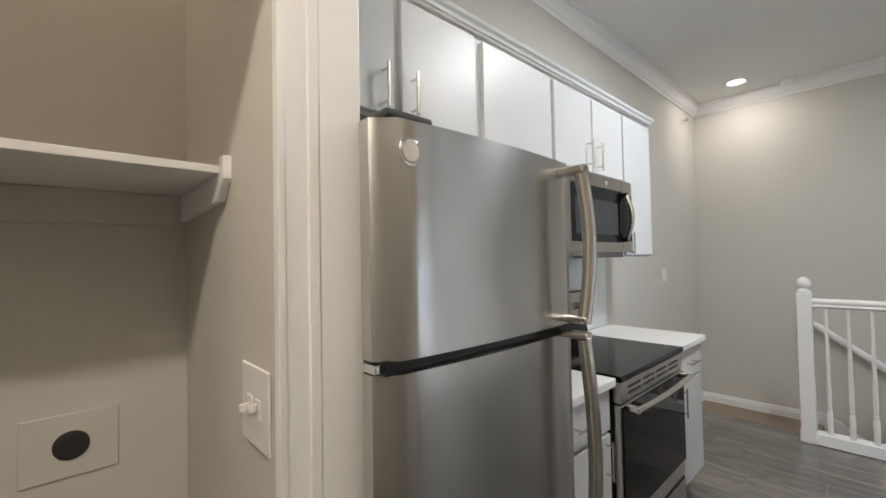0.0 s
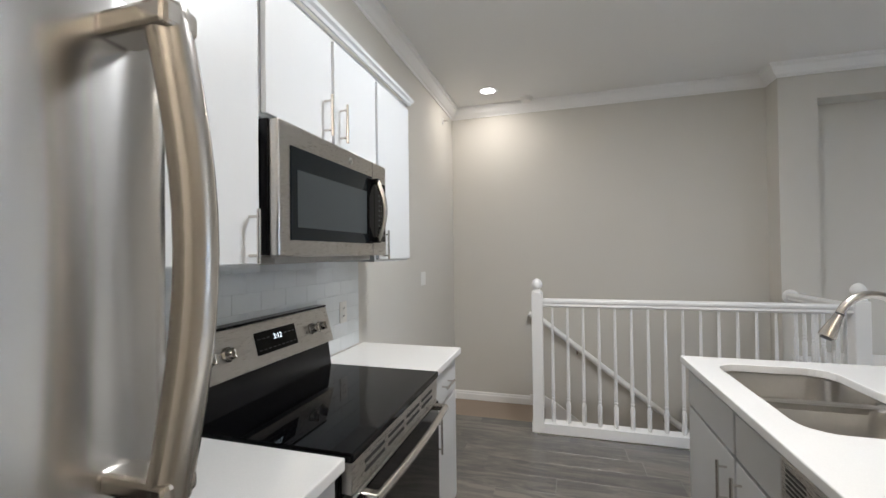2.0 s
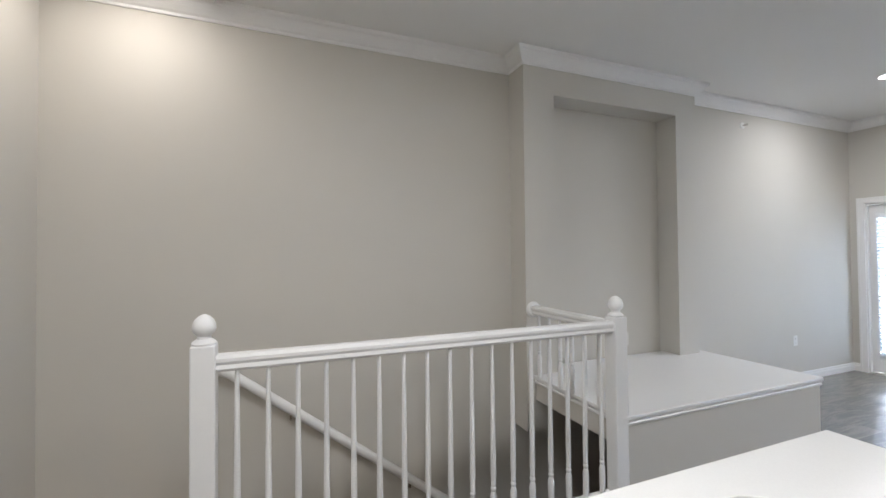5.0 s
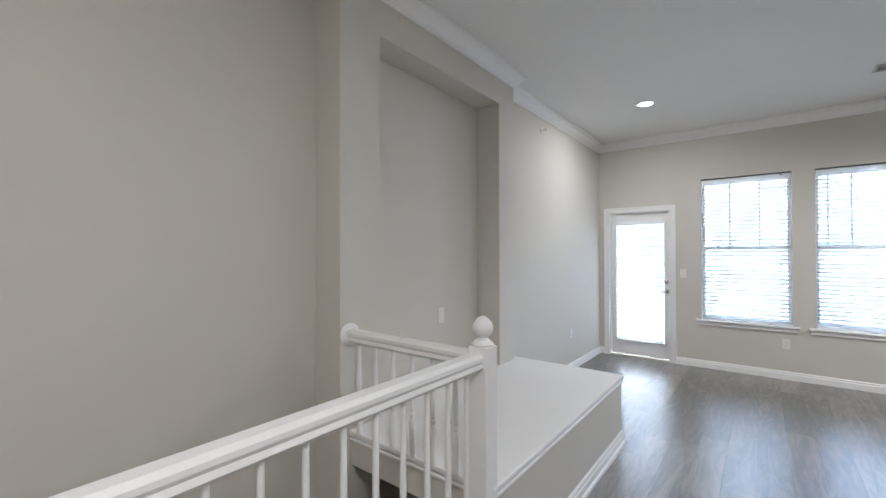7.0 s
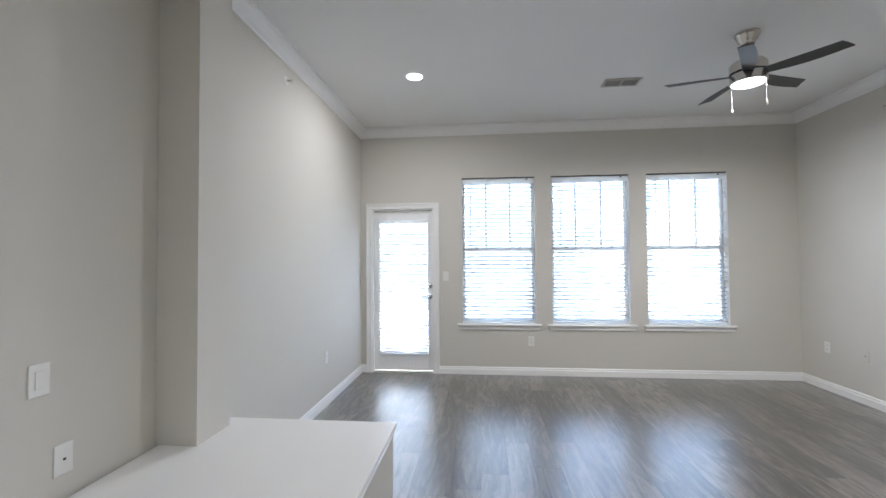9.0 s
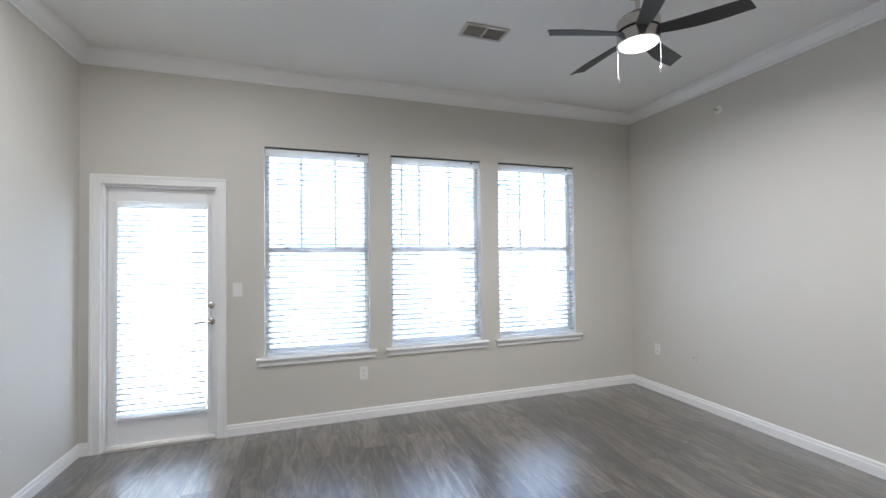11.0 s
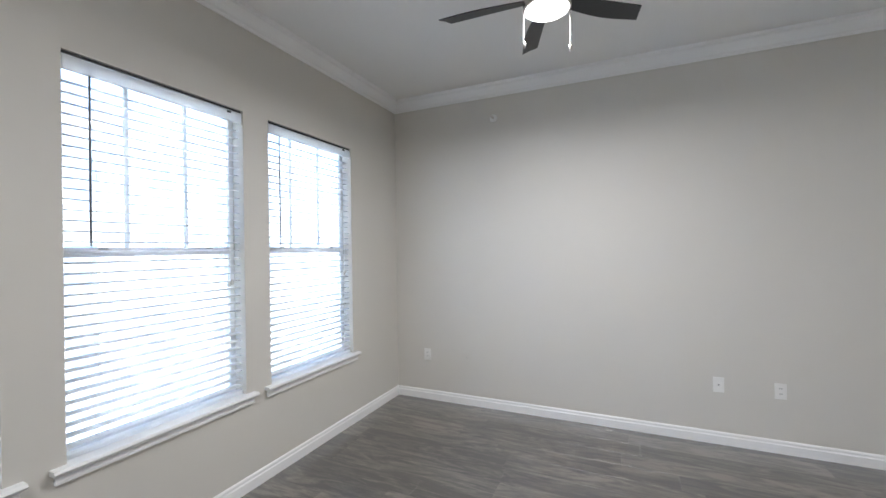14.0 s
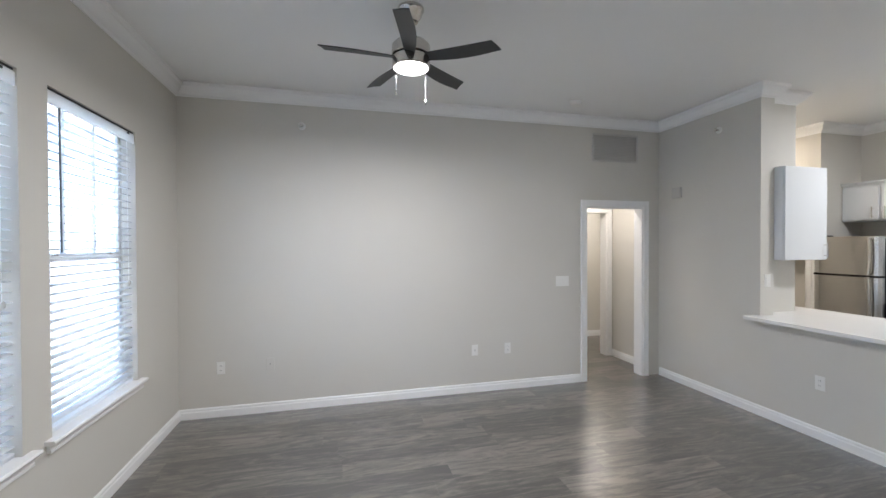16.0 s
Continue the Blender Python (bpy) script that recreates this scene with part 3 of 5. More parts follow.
def patio_door():
    d = root("door_1", (DX0 + DX1) / 2, S - 0.06, 0)
    structure(d, "closed white patio door with a full glass light and blind", "door")
    y0, y1 = S - 0.09, S - 0.045
    x0, x1, gx0, gx1, gz0, gz1 = DX0 + 0.02, DX1 - 0.02, 4.575, 5.19, 0.235, 1.885
    leaf = blocks("leaf", TRIM, [(x0, gx0, y0, y1, 0.025, DZ - 0.02), (gx1, x1, y0, y1, 0.025, DZ - 0.02), (gx0, gx1, y0, y1, 0.025, gz0), (gx0, gx1, y0, y1, gz1, DZ - 0.02)], bevel=0.002)
    f = 0.028
    frame_ = blocks("glass_frame", TRIM, [(gx0 - f, gx0, y1, y1 + 0.012, gz0 - f, gz1 + f), (gx1, gx1 + f, y1, y1 + 0.012, gz0 - f, gz1 + f), (gx0, gx1, y1, y1 + 0.012, gz0 - f, gz0), (gx0, gx1, y1, y1 + 0.012, gz1, gz1 + f)], bevel=0.003)
    jamb = blocks("jamb", TRIM, [(DX0, x0 - 0.003, S - 0.16, S, 0, DZ), (x1 + 0.003, DX1, S - 0.16, S, 0, DZ), (x0 - 0.003, x1 + 0.003, S - 0.16, S, DZ - 0.017, DZ), ])
    sill = blocks("threshold", GREYVENT, [(x0 - 0.003, x1 + 0.003, S - 0.16, S + 0.01, -0.02, 0.018)], bevel=0.004)
    glass = block("pane", PANE, (gx0, gx1, S - 0.07, S - 0.066, gz0, gz1))
    glass.visible_shadow = False
    xh = 4.548
    dead = lathe("deadbolt", NICKEL, [(0.028, 0), (0.028, 0.008), (0.022, 0.014), (0.008, 0.016), (0.008, 0.03)], pose(xh, y1, 1.075, -90, 0, 0))
    ros_ = lathe("rosette", NICKEL, [(0.030, 0), (0.030, 0.006), (0.022, 0.012), (0.010, 0.015), (0.010, 0.045)], pose(xh, y1, 0.945, -90, 0, 0))
    lever = tube("lever", NICKEL, [(xh, y1 + 0.042, 0.945), (xh + 0.03, y1 + 0.046, 0.947), (xh + 0.11, y1 + 0.044, 0.942)], 0.009)
    attach(d, [leaf, frame_, jamb, sill, glass, dead, ros_, lever])
    blind(gx0 + 0.005, gx1 - 0.005, gz0 + 0.01, gz1 + 0.03, S - 0.012, 0.042, 0.030, -12, False)


patio_door()


# ---- kitchen ----
def bar_handle(parent, p, along, length, out):
    """A slim bar pull on two posts; p is its middle on the door's face."""
    p, along, out = Vector(p), Vector(along), Vector(out)
    a, b = p + out * 0.032 - along * length / 2, p + out * 0.032 + along * length / 2
    h = tube("handle", NICKEL, [a, b], 0.0055)
    st = [tube("handle_post", NICKEL, [p + along * s * length * 0.36, p + along * s * length * 0.36 + out * 0.032], 0.0042) for s in (-1, 1)]
    attach(parent, [h, *st])


def cabinet(name, label, x0, x1, y_back, y_front, z0, z1, doors, mat, handles, group, toe=0.0, drawers=(), hollow=False):
    """A carcass with slab doors; y_front is the doors' face. doors, drawers: (x0, x1, z0, z1); handles: (x, z, 'v' or 'h', length)."""
    c = root(name, (x0 + x1) / 2, (y_back + y_front) / 2, z0)
    tagged(c, label, "cabinet", group=group)
    s = 1 if y_front > y_back else -1
    body_front = y_front - s * 0.02
    exts = [(x0, x1, min(y_back, body_front), max(y_back, body_front), z0 + toe, z1)]
    if hollow:
        # room for the sink bowls: a low carcass, a front rail and an end panel above it
        exts = [(x0, x1, y_back, body_front, z0 + toe, 0.64), (x0, x1, body_front - 0.018, body_front, 0.641, z1), ] + ([(x1 - 0.018, x1, y_back, body_front - 0.019, 0.641, z1)] if x1 > 3 else [])
    if toe:
        exts.append((x0, x1, min(y_back, body_front - s * 0.07), max(y_back, body_front - s * 0.07), z0, z0 + toe))
    obs = [blocks("body", mat, exts)]
    for kind, group_ in (("door", doors), ("drawer_front", drawers)):
        for a, b, c0, c1 in group_:
            obs.append(block(kind, mat, (a, b, min(body_front + s * 0.001, y_front), max(body_front + s * 0.001, y_front), c0, c1), bevel=0.003))
    attach(c, obs)
    for x, z, way, length in handles:
        bar_handle(c, (x, y_front, z), (0, 0, 1) if way == 'v' else (1, 0, 0), length, (0, s, 0))
    return c


UPY = 1.47
UZ0, UZ1 = 1.41, 2.30
g = "upper wall cabinets"
cabinet("wall_cabinet", "white slab two-door cabinet above the refrigerator", 0.738, 1.50, N, UPY, 1.86, UZ1, [(0.745, 1.095, 1.875, 2.27), (1.125, 1.475, 1.875, 2.27)], CAB, [(1.05, 1.955, 'v', 0.14), (1.165, 1.955, 'v', 0.14)], g)
cabinet("wall_cabinet", "tall white slab single-door cabinet above the counter", 1.502, 2.02, N, UPY, UZ0, UZ1, [(1.525, 2.005, UZ0 + 0.012, 2.27)], CAB, [(1.965, 1.50, 'v', 0.15)], g)
cabinet("wall_cabinet", "short white slab two-door cabinet above the microwave", 2.022, 2.788, N, UPY, 1.856, UZ1, [(2.035, 2.395, 1.868, 2.27), (2.415, 2.775, 1.868, 2.27)], CAB, [(2.345, 1.957, 'v', 0.15), (2.455, 1.957, 'v', 0.15)], g)
cabinet("wall_cabinet", "tall narrow white slab cabinet at the row's end", 2.79, 3.215, N, UPY, UZ0, UZ1, [(2.80, 3.205, UZ0 + 0.012, 2.27)], CAB, [(2.84, 1.49, 'v', 0.14)], g)
structure(swept("trim_cabinet", CAB, [(3.215, N), (3.215, UPY), (0.74, UPY)][::-1], [(0, 0), (-0.008, 0), (-0.012, 0.012), (-0.022, 0.022), (-0.026, 0.034), (0, 0.034)], UZ1 - 0.004), "white molding along the cabinet tops", "molding")

CF = 1.215                                     # base cabinet faces
g = "base cabinets by the range"
cabinet("base_cabinet", "light grey base cabinet with one drawer and door beside refrigerator", 1.50, 1.985, N, CF, 0, 0.88, [(1.51, 1.975, 0.12, 0.69)], CABLOW, [(1.74, 0.79, 'h', 0.14), (1.93, 0.60, 'v', 0.16)], g, 0.1, [(1.51, 1.975, 0.705, 0.868)])
cabinet("base_cabinet", "light grey base cabinet with one drawer and door at the end", 2.785, 3.23, N, CF, 0, 0.88, [(2.795, 3.222, 0.12, 0.69)], CABLOW, [(3.01, 0.79, 'h', 0.14), (2.84, 0.60, 'v', 0.16)], g, 0.1, [(2.795, 3.222, 0.705, 0.868)])
for a, b in ((1.485, 1.985), (2.785, 3.255)):
    tagged(block("countertop", QUARTZ, (a, b, 1.19, N - 0.012, 0.884, 0.918), bevel=0.004), "white quartz countertop beside the range", "countertop", group="countertops by the range")


def refrigerator():
    x0, x1, y0, yb, zt, zs = 0.722, 1.37, 1.0, 1.74, 1.672, 1.23
    r = root("refrigerator", (x0 + x1) / 2, 1.4, 0)
    tagged(r, "stainless top-freezer refrigerator with long curved handles", "refrigerator")
    obs = [block("body", BLACK, (x0 + 0.022, x1 - 0.012, y0 + 0.085, yb, 0.03, zt - 0.02), bevel=0.006),
           block("foot_grille", GREYPL, (x0 + 0.02, x1 - 0.02, y0 + 0.10, yb - 0.05, 0.0, 0.028))]
    for name, z0, z1 in (("freezer_door", zs + 0.012, zt), ("fridge_door", 0.07, zs - 0.012)):
        # gently bowed front with rounded upright edges
        bm = bmesh.new()
        outline = []
        n = 16
        for i in range(n + 1):
            f = i / n
            outline.append((x0 + (x1 - x0) * f, y0 + 0.018 * (2 * f - 1) ** 2 + 0.030 * max(0.0, abs(2 * f - 1) - 0.93) / 0.07))
        outline += [(x1, y0 + 0.078), (x0, y0 + 0.078)]
        lo = [bm.verts.new((a, b, z0)) for a, b in outline]
        hi = [bm.verts.new((a, b, z1)) for a, b in outline]
        bm.faces.new(lo)
        bm.faces.new(hi[::-1])
        for i in range(len(outline)):
            j = (i + 1) % len(outline)
            bm.faces.new((lo[i], hi[i], hi[j], lo[j]))
        obs.append(finish(bm, name, STEEL, smooth=True))
    obs.append(block("gasket", BLACK, (x0 + 0.01, x1 - 0.01, y0 + 0.02, y0 + 0.085, zs - 0.011, zs + 0.011)))
    obs.append(block("hinge_cover", GREYPL, (x0 + 0.02, x0 + 0.13, y0 + 0.02, y0 + 0.16, zt + 0.001, zt + 0.018), bevel=0.006))
    obs.append(block("hinge", CHROME, (x0 - 0.004, x0 + 0.06, y0 + 0.03, y0 + 0.07, zs - 0.008, zs + 0.008), bevel=0.003))
    # handles: bowed bars that meet at the gap between the doors
    xh = x1 - 0.075
    for za, zb in ((zs + 0.02, zt - 0.02), (zs - 0.02, 0.62)):
        pts, rad = [], []
        for i in range(13):
            f = i / 12
            pts.append((xh + 0.018 * math.sin(f * math.pi), y0 - 0.044 - 0.012 * math.sin(f * math.pi), za + (zb - za) * f))
            rad.append(1.0)
        obs.append(tube("handle", NICKEL, pts, 0.0175, res=5))
        obs.append(block("handle_mount", NICKEL, (xh - 0.017, xh + 0.017, y0 - 0.062, y0 + 0.012, zb - 0.022 if zb > za else zb, zb if zb > za else zb + 0.022), bevel=0.005))
        obs.append(block("handle_mount", NICKEL, (xh - 0.016, xh + 0.016, y0 - 0.060, y0 + 0.012, min(za, za + 0.018), max(za, za + 0.018)), bevel=0.005))
    # round badge: rings only
    m = pose(x0 + 0.066, y0 + 0.014, zt - 0.058, 90, 0, 0)
    obs.append(lathe("badge", CHROME, [(0.026, -0.002), (0.026, 0.003), (0.022, 0.005), (0.019, 0.003)], m, segs=24))
    obs.append(lathe("badge_face", GREYVENT, [(0.0185, 0.0), (0.0185, 0.0045), (0.009, 0.0055)], m, segs=24))
    attach(r, obs)


refrigerator()


def kitchen_range():
    x0, x1, y0, yb = 1.995, 2.775, 1.175, N - 0.015
    r = root("electric_range", (x0 + x1) / 2, 1.5, 0)
    tagged(r, "black and stainless electric range with smooth glass cooktop", "range")
    obs = [block("body", BLACK, (x0, x1, y0 + 0.04, yb, 0.06, 0.895), bevel=0.003),
           block("cooktop", BLACKGLASS, (x0, x1, y0, yb - 0.06, 0.896, 0.922), bevel=0.006),
           block("oven_door", STEELH, (x0 + 0.008, x1 - 0.008, y0 + 0.005, y0 + 0.039, 0.25, 0.80), bevel=0.006),
           block("oven_glass", BLACKGLASS, (x0 + 0.012, x1 - 0.012, y0 - 0.001, y0 + 0.0045, 0.33, 0.795), bevel=0.002),
           block("vent_trim", STEELH, (x0 + 0.008, x1 - 0.008, y0 + 0.006, y0 + 0.039, 0.808, 0.892), bevel=0.003),
           blocks("vent_slot", HOLE, [(x0 + 0.08 + 0.16 * i, x0 + 0.21 + 0.16 * i, y0 + 0.003, y0 + 0.0055, z, z + 0.009) for i in range(4) for z in (0.835, 0.86)]),
           block("storage_drawer", BLACK, (x0 + 0.008, x1 - 0.008, y0 + 0.01, y0 + 0.039, 0.07, 0.24), bevel=0.004),
           block("drawer_trim", STEELH, (x0 + 0.012, x1 - 0.012, y0 + 0.004, y0 + 0.0095, 0.08, 0.225), bevel=0.003),
           block("drawer_badge", CHROME, (x0 + 0.37, x0 + 0.41, y0 + 0.001, y0 + 0.0035, 0.285, 0.302), bevel=0.001)]
    pts = [(x0 + 0.05 + (x1 - x0 - 0.1) * i / 12, y0 - 0.045 - 0.012 * math.sin(math.pi * i / 12), 0.785) for i in range(13)]
    obs.append(tube("oven_handle", NICKEL, pts, 0.013, res=4))
    for x in (x0 + 0.06, x1 - 0.06):
        obs.append(block("handle_mount", NICKEL, (x - 0.014, x + 0.014, y0 - 0.05, y0 + 0.004, 0.774, 0.797), bevel=0.004))
    # backguard: black foot, stainless panel leaning back, clock and knobs
    yf = yb - 0.075
    obs.append(prism("backguard_foot", BLACK, [(yf - 0.005, 0.922), (yf + 0.012, 1.035), (yb, 1.035), (yb, 0.90), (yf - 0.005, 0.90)], 'x', x0 + 0.004, x1 - 0.004))
    obs.append(prism("backguard", STEELH, [(yf - 0.018, 1.036), (yf + 0.024, 1.195), (yb, 1.195), (yb, 1.036)], 'x', x0 + 0.002, x1 - 0.002, bevel=0.003))
    obs.append(block("backguard_cap", BLACK, (x0 + 0.002, x1 - 0.002, yf + 0.022, yb, 1.196, 1.204), bevel=0.003))
    lean = math.degrees(math.atan2(0.042, 0.159))
    def face(x, z, lift=0.0):
        return pose(x, yf - 0.018 + 0.042 * (z - 1.036) / 0.159 - lift, z, 90 - lean, 0, 0)
    bm = bmesh.new()
    bmesh.ops.create_cube(bm, size=1, matrix=face(x0 + 0.40, 1.118) @ Matrix.Diagonal((0.235, 0.085, 0.006, 1)))
    obs.append(finish(bm, "control_panel", BLACKGLASS, bevel=0.002))
    bm = bmesh.new()
    for row in (-0.026, 0.016):
        for i in range(9):
            if abs(i - 4) > 1 or row < 0:
                bmesh.ops.create_cube(bm, size=1, matrix=face(x0 + 0.40, 1.118) @ Matrix.Translation((-0.1 + 0.025 * i, row, 0.0035)) @ Matrix.Diagonal((0.014, 0.004, 0.0006, 1)))
    marks = finish(bm, "key_marking", GREYPL)
    tagged(marks, kind="stuff")
    obs.append(marks)
    cu = bpy.data.curves.new("clock", 'FONT')
    cu.body, cu.size, cu.align_x, cu.align_y, cu.extrude = "3:12", 0.029, 'CENTER', 'CENTER', 0.0004
    tmp = bpy.data.objects.new("clock", cu)
    me = bpy.data.meshes.new_from_object(tmp)
    bpy.data.objects.remove(tmp)
    me.materials.clear()
    me.materials.append(DISPLAY)
    clock = new("clock", me)
    clock.matrix_world = face(x0 + 0.40, 1.131, 0.006)
    bpy.context.view_layer.update()
    obs.append(clock)
    for x in (0.040, 0.120, 0.60, 0.665):
        m = face(x0 + x + 0.03, 1.115)
        obs.append(lathe("knob", NICKEL, [(0.026, 0), (0.026, 0.006), (0.021, 0.010), (0.019, 0.028), (0.016, 0.031)], m, segs=20))
        bm = bmesh.new()
        bmesh.ops.create_cube(bm, size=1, matrix=m @ Matrix.Translation((0, 0, 0.031)) @ Matrix.Diagonal((0.009, 0.036, 0.014, 1)))
        obs.append(finish(bm, "knob_grip", NICKEL, bevel=0.002))
    attach(r, obs)


kitchen_range()


def microwave():
    x0, x1, y0, z0, z1 = 2.028, 2.785, 1.425, 1.447, 1.850
    r = root("microwave", (x0 + x1) / 2, 1.6, z0)
    tagged(r, "stainless over-the-range microwave with black window", "microwave")
    obs = [block("body", BLACK, (x0, x1, y0 + 0.035, N - 0.01, z0, z1), bevel=0.003),
           block("front", STEELH, (x0 + 0.001, x1 - 0.001, y0, y0 + 0.034, z0 - 0.006, z1 - 0.001), bevel=0.007),
           block("window", DARKGLASS, (x0 + 0.055, x0 + 0.605, y0 - 0.003, y0 + 0.002, z0 + 0.045, z1 - 0.07), bevel=0.0015),
           block("screen", GREYMESH, (x0 + 0.085, x0 + 0.55, y0 - 0.0045, y0 - 0.0032, z0 + 0.085, z1 - 0.14)),
           block("keypad", BLACKGLASS, (x0 + 0.625, x1 - 0.018, y0 - 0.003, y0 + 0.002, z0 + 0.055, z1 - 0.085), bevel=0.0015),
           blocks("key_marking", GREYPL, [(x0 + 0.665 + 0.024 * i, x0 + 0.677 + 0.024 * i, y0 - 0.0042, y0 - 0.0032, z0 + 0.08 + 0.022 * j, z0 + 0.086 + 0.022 * j) for i in range(3) for j in range(9)]),
           block("seam", HOLE, (x0 + 0.612, x0 + 0.614, y0 - 0.001, y0 + 0.002, z0 + 0.0, z1 - 0.004)),
           block("underside_vent", GREYVENT, (x0 + 0.06, x1 - 0.05, y0 + 0.06, N - 0.06, z0 - 0.026, z0 - 0.001), bevel=0.004),
           lathe("badge", CHROME, [(0.014, 0), (0.014, 0.003), (0.010, 0.004)], pose(x0 + 0.42, y0, z1 - 0.042, 90, 0, 0))]
    pts = [(x0 + 0.612, y0 - 0.024 - 0.034 * math.sin(math.pi * i / 10), z0 + 0.06 + (z1 - z0 - 0.15) * i / 10) for i in range(11)]
    obs.append(tube("handle", NICKEL, pts, 0.0125, res=4))
    obs.append(block("handle_backing", BLACKGLASS, (x0 + 0.560, x0 + 0.611, y0 - 0.010, y0 - 0.001, z0 + 0.05, z1 - 0.08), bevel=0.004))
    for z in (z0 + 0.06, z1 - 0.09):
        obs.append(block("handle_mount", BLACK, (x0 + 0.598, x0 + 0.626, y0 - 0.034, y0 + 0.001, z - 0.012, z + 0.012), bevel=0.004))
    attach(r, obs)


microwave()

# white tile backsplash behind the range and counters
SPZ0, SPZ1 = 0.922, 1.409
splash = root("backsplash", 2.36, N - 0.006, SPZ0)
structure(splash, "glossy white subway tile backsplash behind the range", "tile")
attach(splash, [block("grout", GROUT, (1.485, 3.215, N - 0.006, N - 0.001, SPZ0, SPZ1))])

# peninsula: counter with a double bowl sink, cabinets, dishwasher
PY0, PY1, PX1, PZ = -0.965, 0.085, 3.295, 0.928


def rounded(x0, x1, y0, y1, r, n=6):
    pts = []
    for cx, cy, a0 in ((x1 - r, y1 - r, 0), (x0 + r, y1 - r, 90), (x0 + r, y0 + r, 180), (x1 - r, y0 + r, 270)):
        pts += [(cx + r * math.cos(radians(a0 + 90 * i / n)), cy + r * math.sin(radians(a0 + 90 * i / n))) for i in range(n + 1)]
    return pts


SX0, SX1, SY0, SY1 = 2.435, 3.175, -0.445, -0.022
def peninsula_top():
    bm = bmesh.new()
    # the bar side is notched round the partition's end
    outer = [(PX1, PY0), (PX1, PY1), (0.75, PY1), (0.75, -0.418), (1.402, -0.418), (1.402, -0.658), (PEND + 0.003, -0.658), (PEND + 0.003, -0.822), (1.46, -0.822), (1.46, PY0)]
    for loop in (outer, rounded(SX0, SX1, SY0, SY1, 0.09)):
        vs = [bm.verts.new((x, y, PZ)) for x, y in loop]
        for i in range(len(vs)):
            bm.edges.new((vs[i - 1], vs[i]))
    bmesh.ops.triangle_fill(bm, edges=bm.edges[:], use_beauty=True, use_dissolve=False)
    def inside(p):
        dx = max(SX0 + 0.09 - p.x, 0, p.x - SX1 + 0.09)
        dy = max(SY0 + 0.09 - p.y, 0, p.y - SY1 + 0.09)
        return math.hypot(dx, dy) < 0.09
    bmesh.ops.delete(bm, geom=[f for f in bm.faces if inside(f.calc_center_median())], context='FACES_ONLY')
    out = bmesh.ops.extrude_face_region(bm, geom=bm.faces[:])
    bmesh.ops.translate(bm, vec=(0, 0, -0.033), verts=[v for v in out["geom"] if isinstance(v, bmesh.types.BMVert)])
    ob = finish(bm, "bar_countertop", QUARTZ)
    bv = ob.modifiers.new("bevel", 'BEVEL')
    bv.width, bv.segments, bv.limit_method, bv.angle_limit = 0.004, 2, 'ANGLE', radians(40)
    tagged(ob, "white quartz peninsula counter with sink cutout and bar overhang", "countertop")


peninsula_top()


def sink():
    s = root("kitchen_sink", 2.8, -0.23, 0.7)
    tagged(s, "stainless undermount double-bowl sink", "sink")
    obs = []
    mid = 2.815
    bm = bmesh.new()
    top = PZ - 0.034
    for a, b in ((SX0 - 0.012, mid - 0.011), (mid + 0.011, SX1 + 0.012)):
        rings = []
        for inset, z, r in ((-0.035, top - 0.001, 0.12), (-0.004, top - 0.001, 0.094), (0.004, top - 0.010, 0.088), (0.008, top - 0.14, 0.085), (0.022, top - 0.172, 0.075), (0.055, top - 0.186, 0.055), (0.12, top - 0.190, 0.03)):
            rings.append([bm.verts.new((x, y, z)) for x, y in rounded(a + inset, b - inset, SY0 - 0.012 + inset, SY1 + 0.012 - inset, r)])
        n = len(rings[0])
        for p, q in zip(rings, rings[1:]):
            for i in range(n):
                bm.faces.new((p[i], p[(i + 1) % n], q[(i + 1) % n], q[i]))
        bm.faces.new(rings[-1])
    obs.append(finish(bm, "bowls", SINKM, smooth=True))
    obs.append(block("divider", SINKM, (mid - 0.016, mid + 0.016, SY0 - 0.012, SY1 + 0.012, top - 0.030, top + 0.0005), bevel=0.006))
    for x in (2.62, 3.0):
        obs.append(lathe("drain", CHROME, [(0.043, 0), (0.043, 0.003), (0.034, 0.004), (0.030, 0.001)], Matrix.Translation((x, -0.235, top - 0.189))))
    attach(s, obs)


sink()


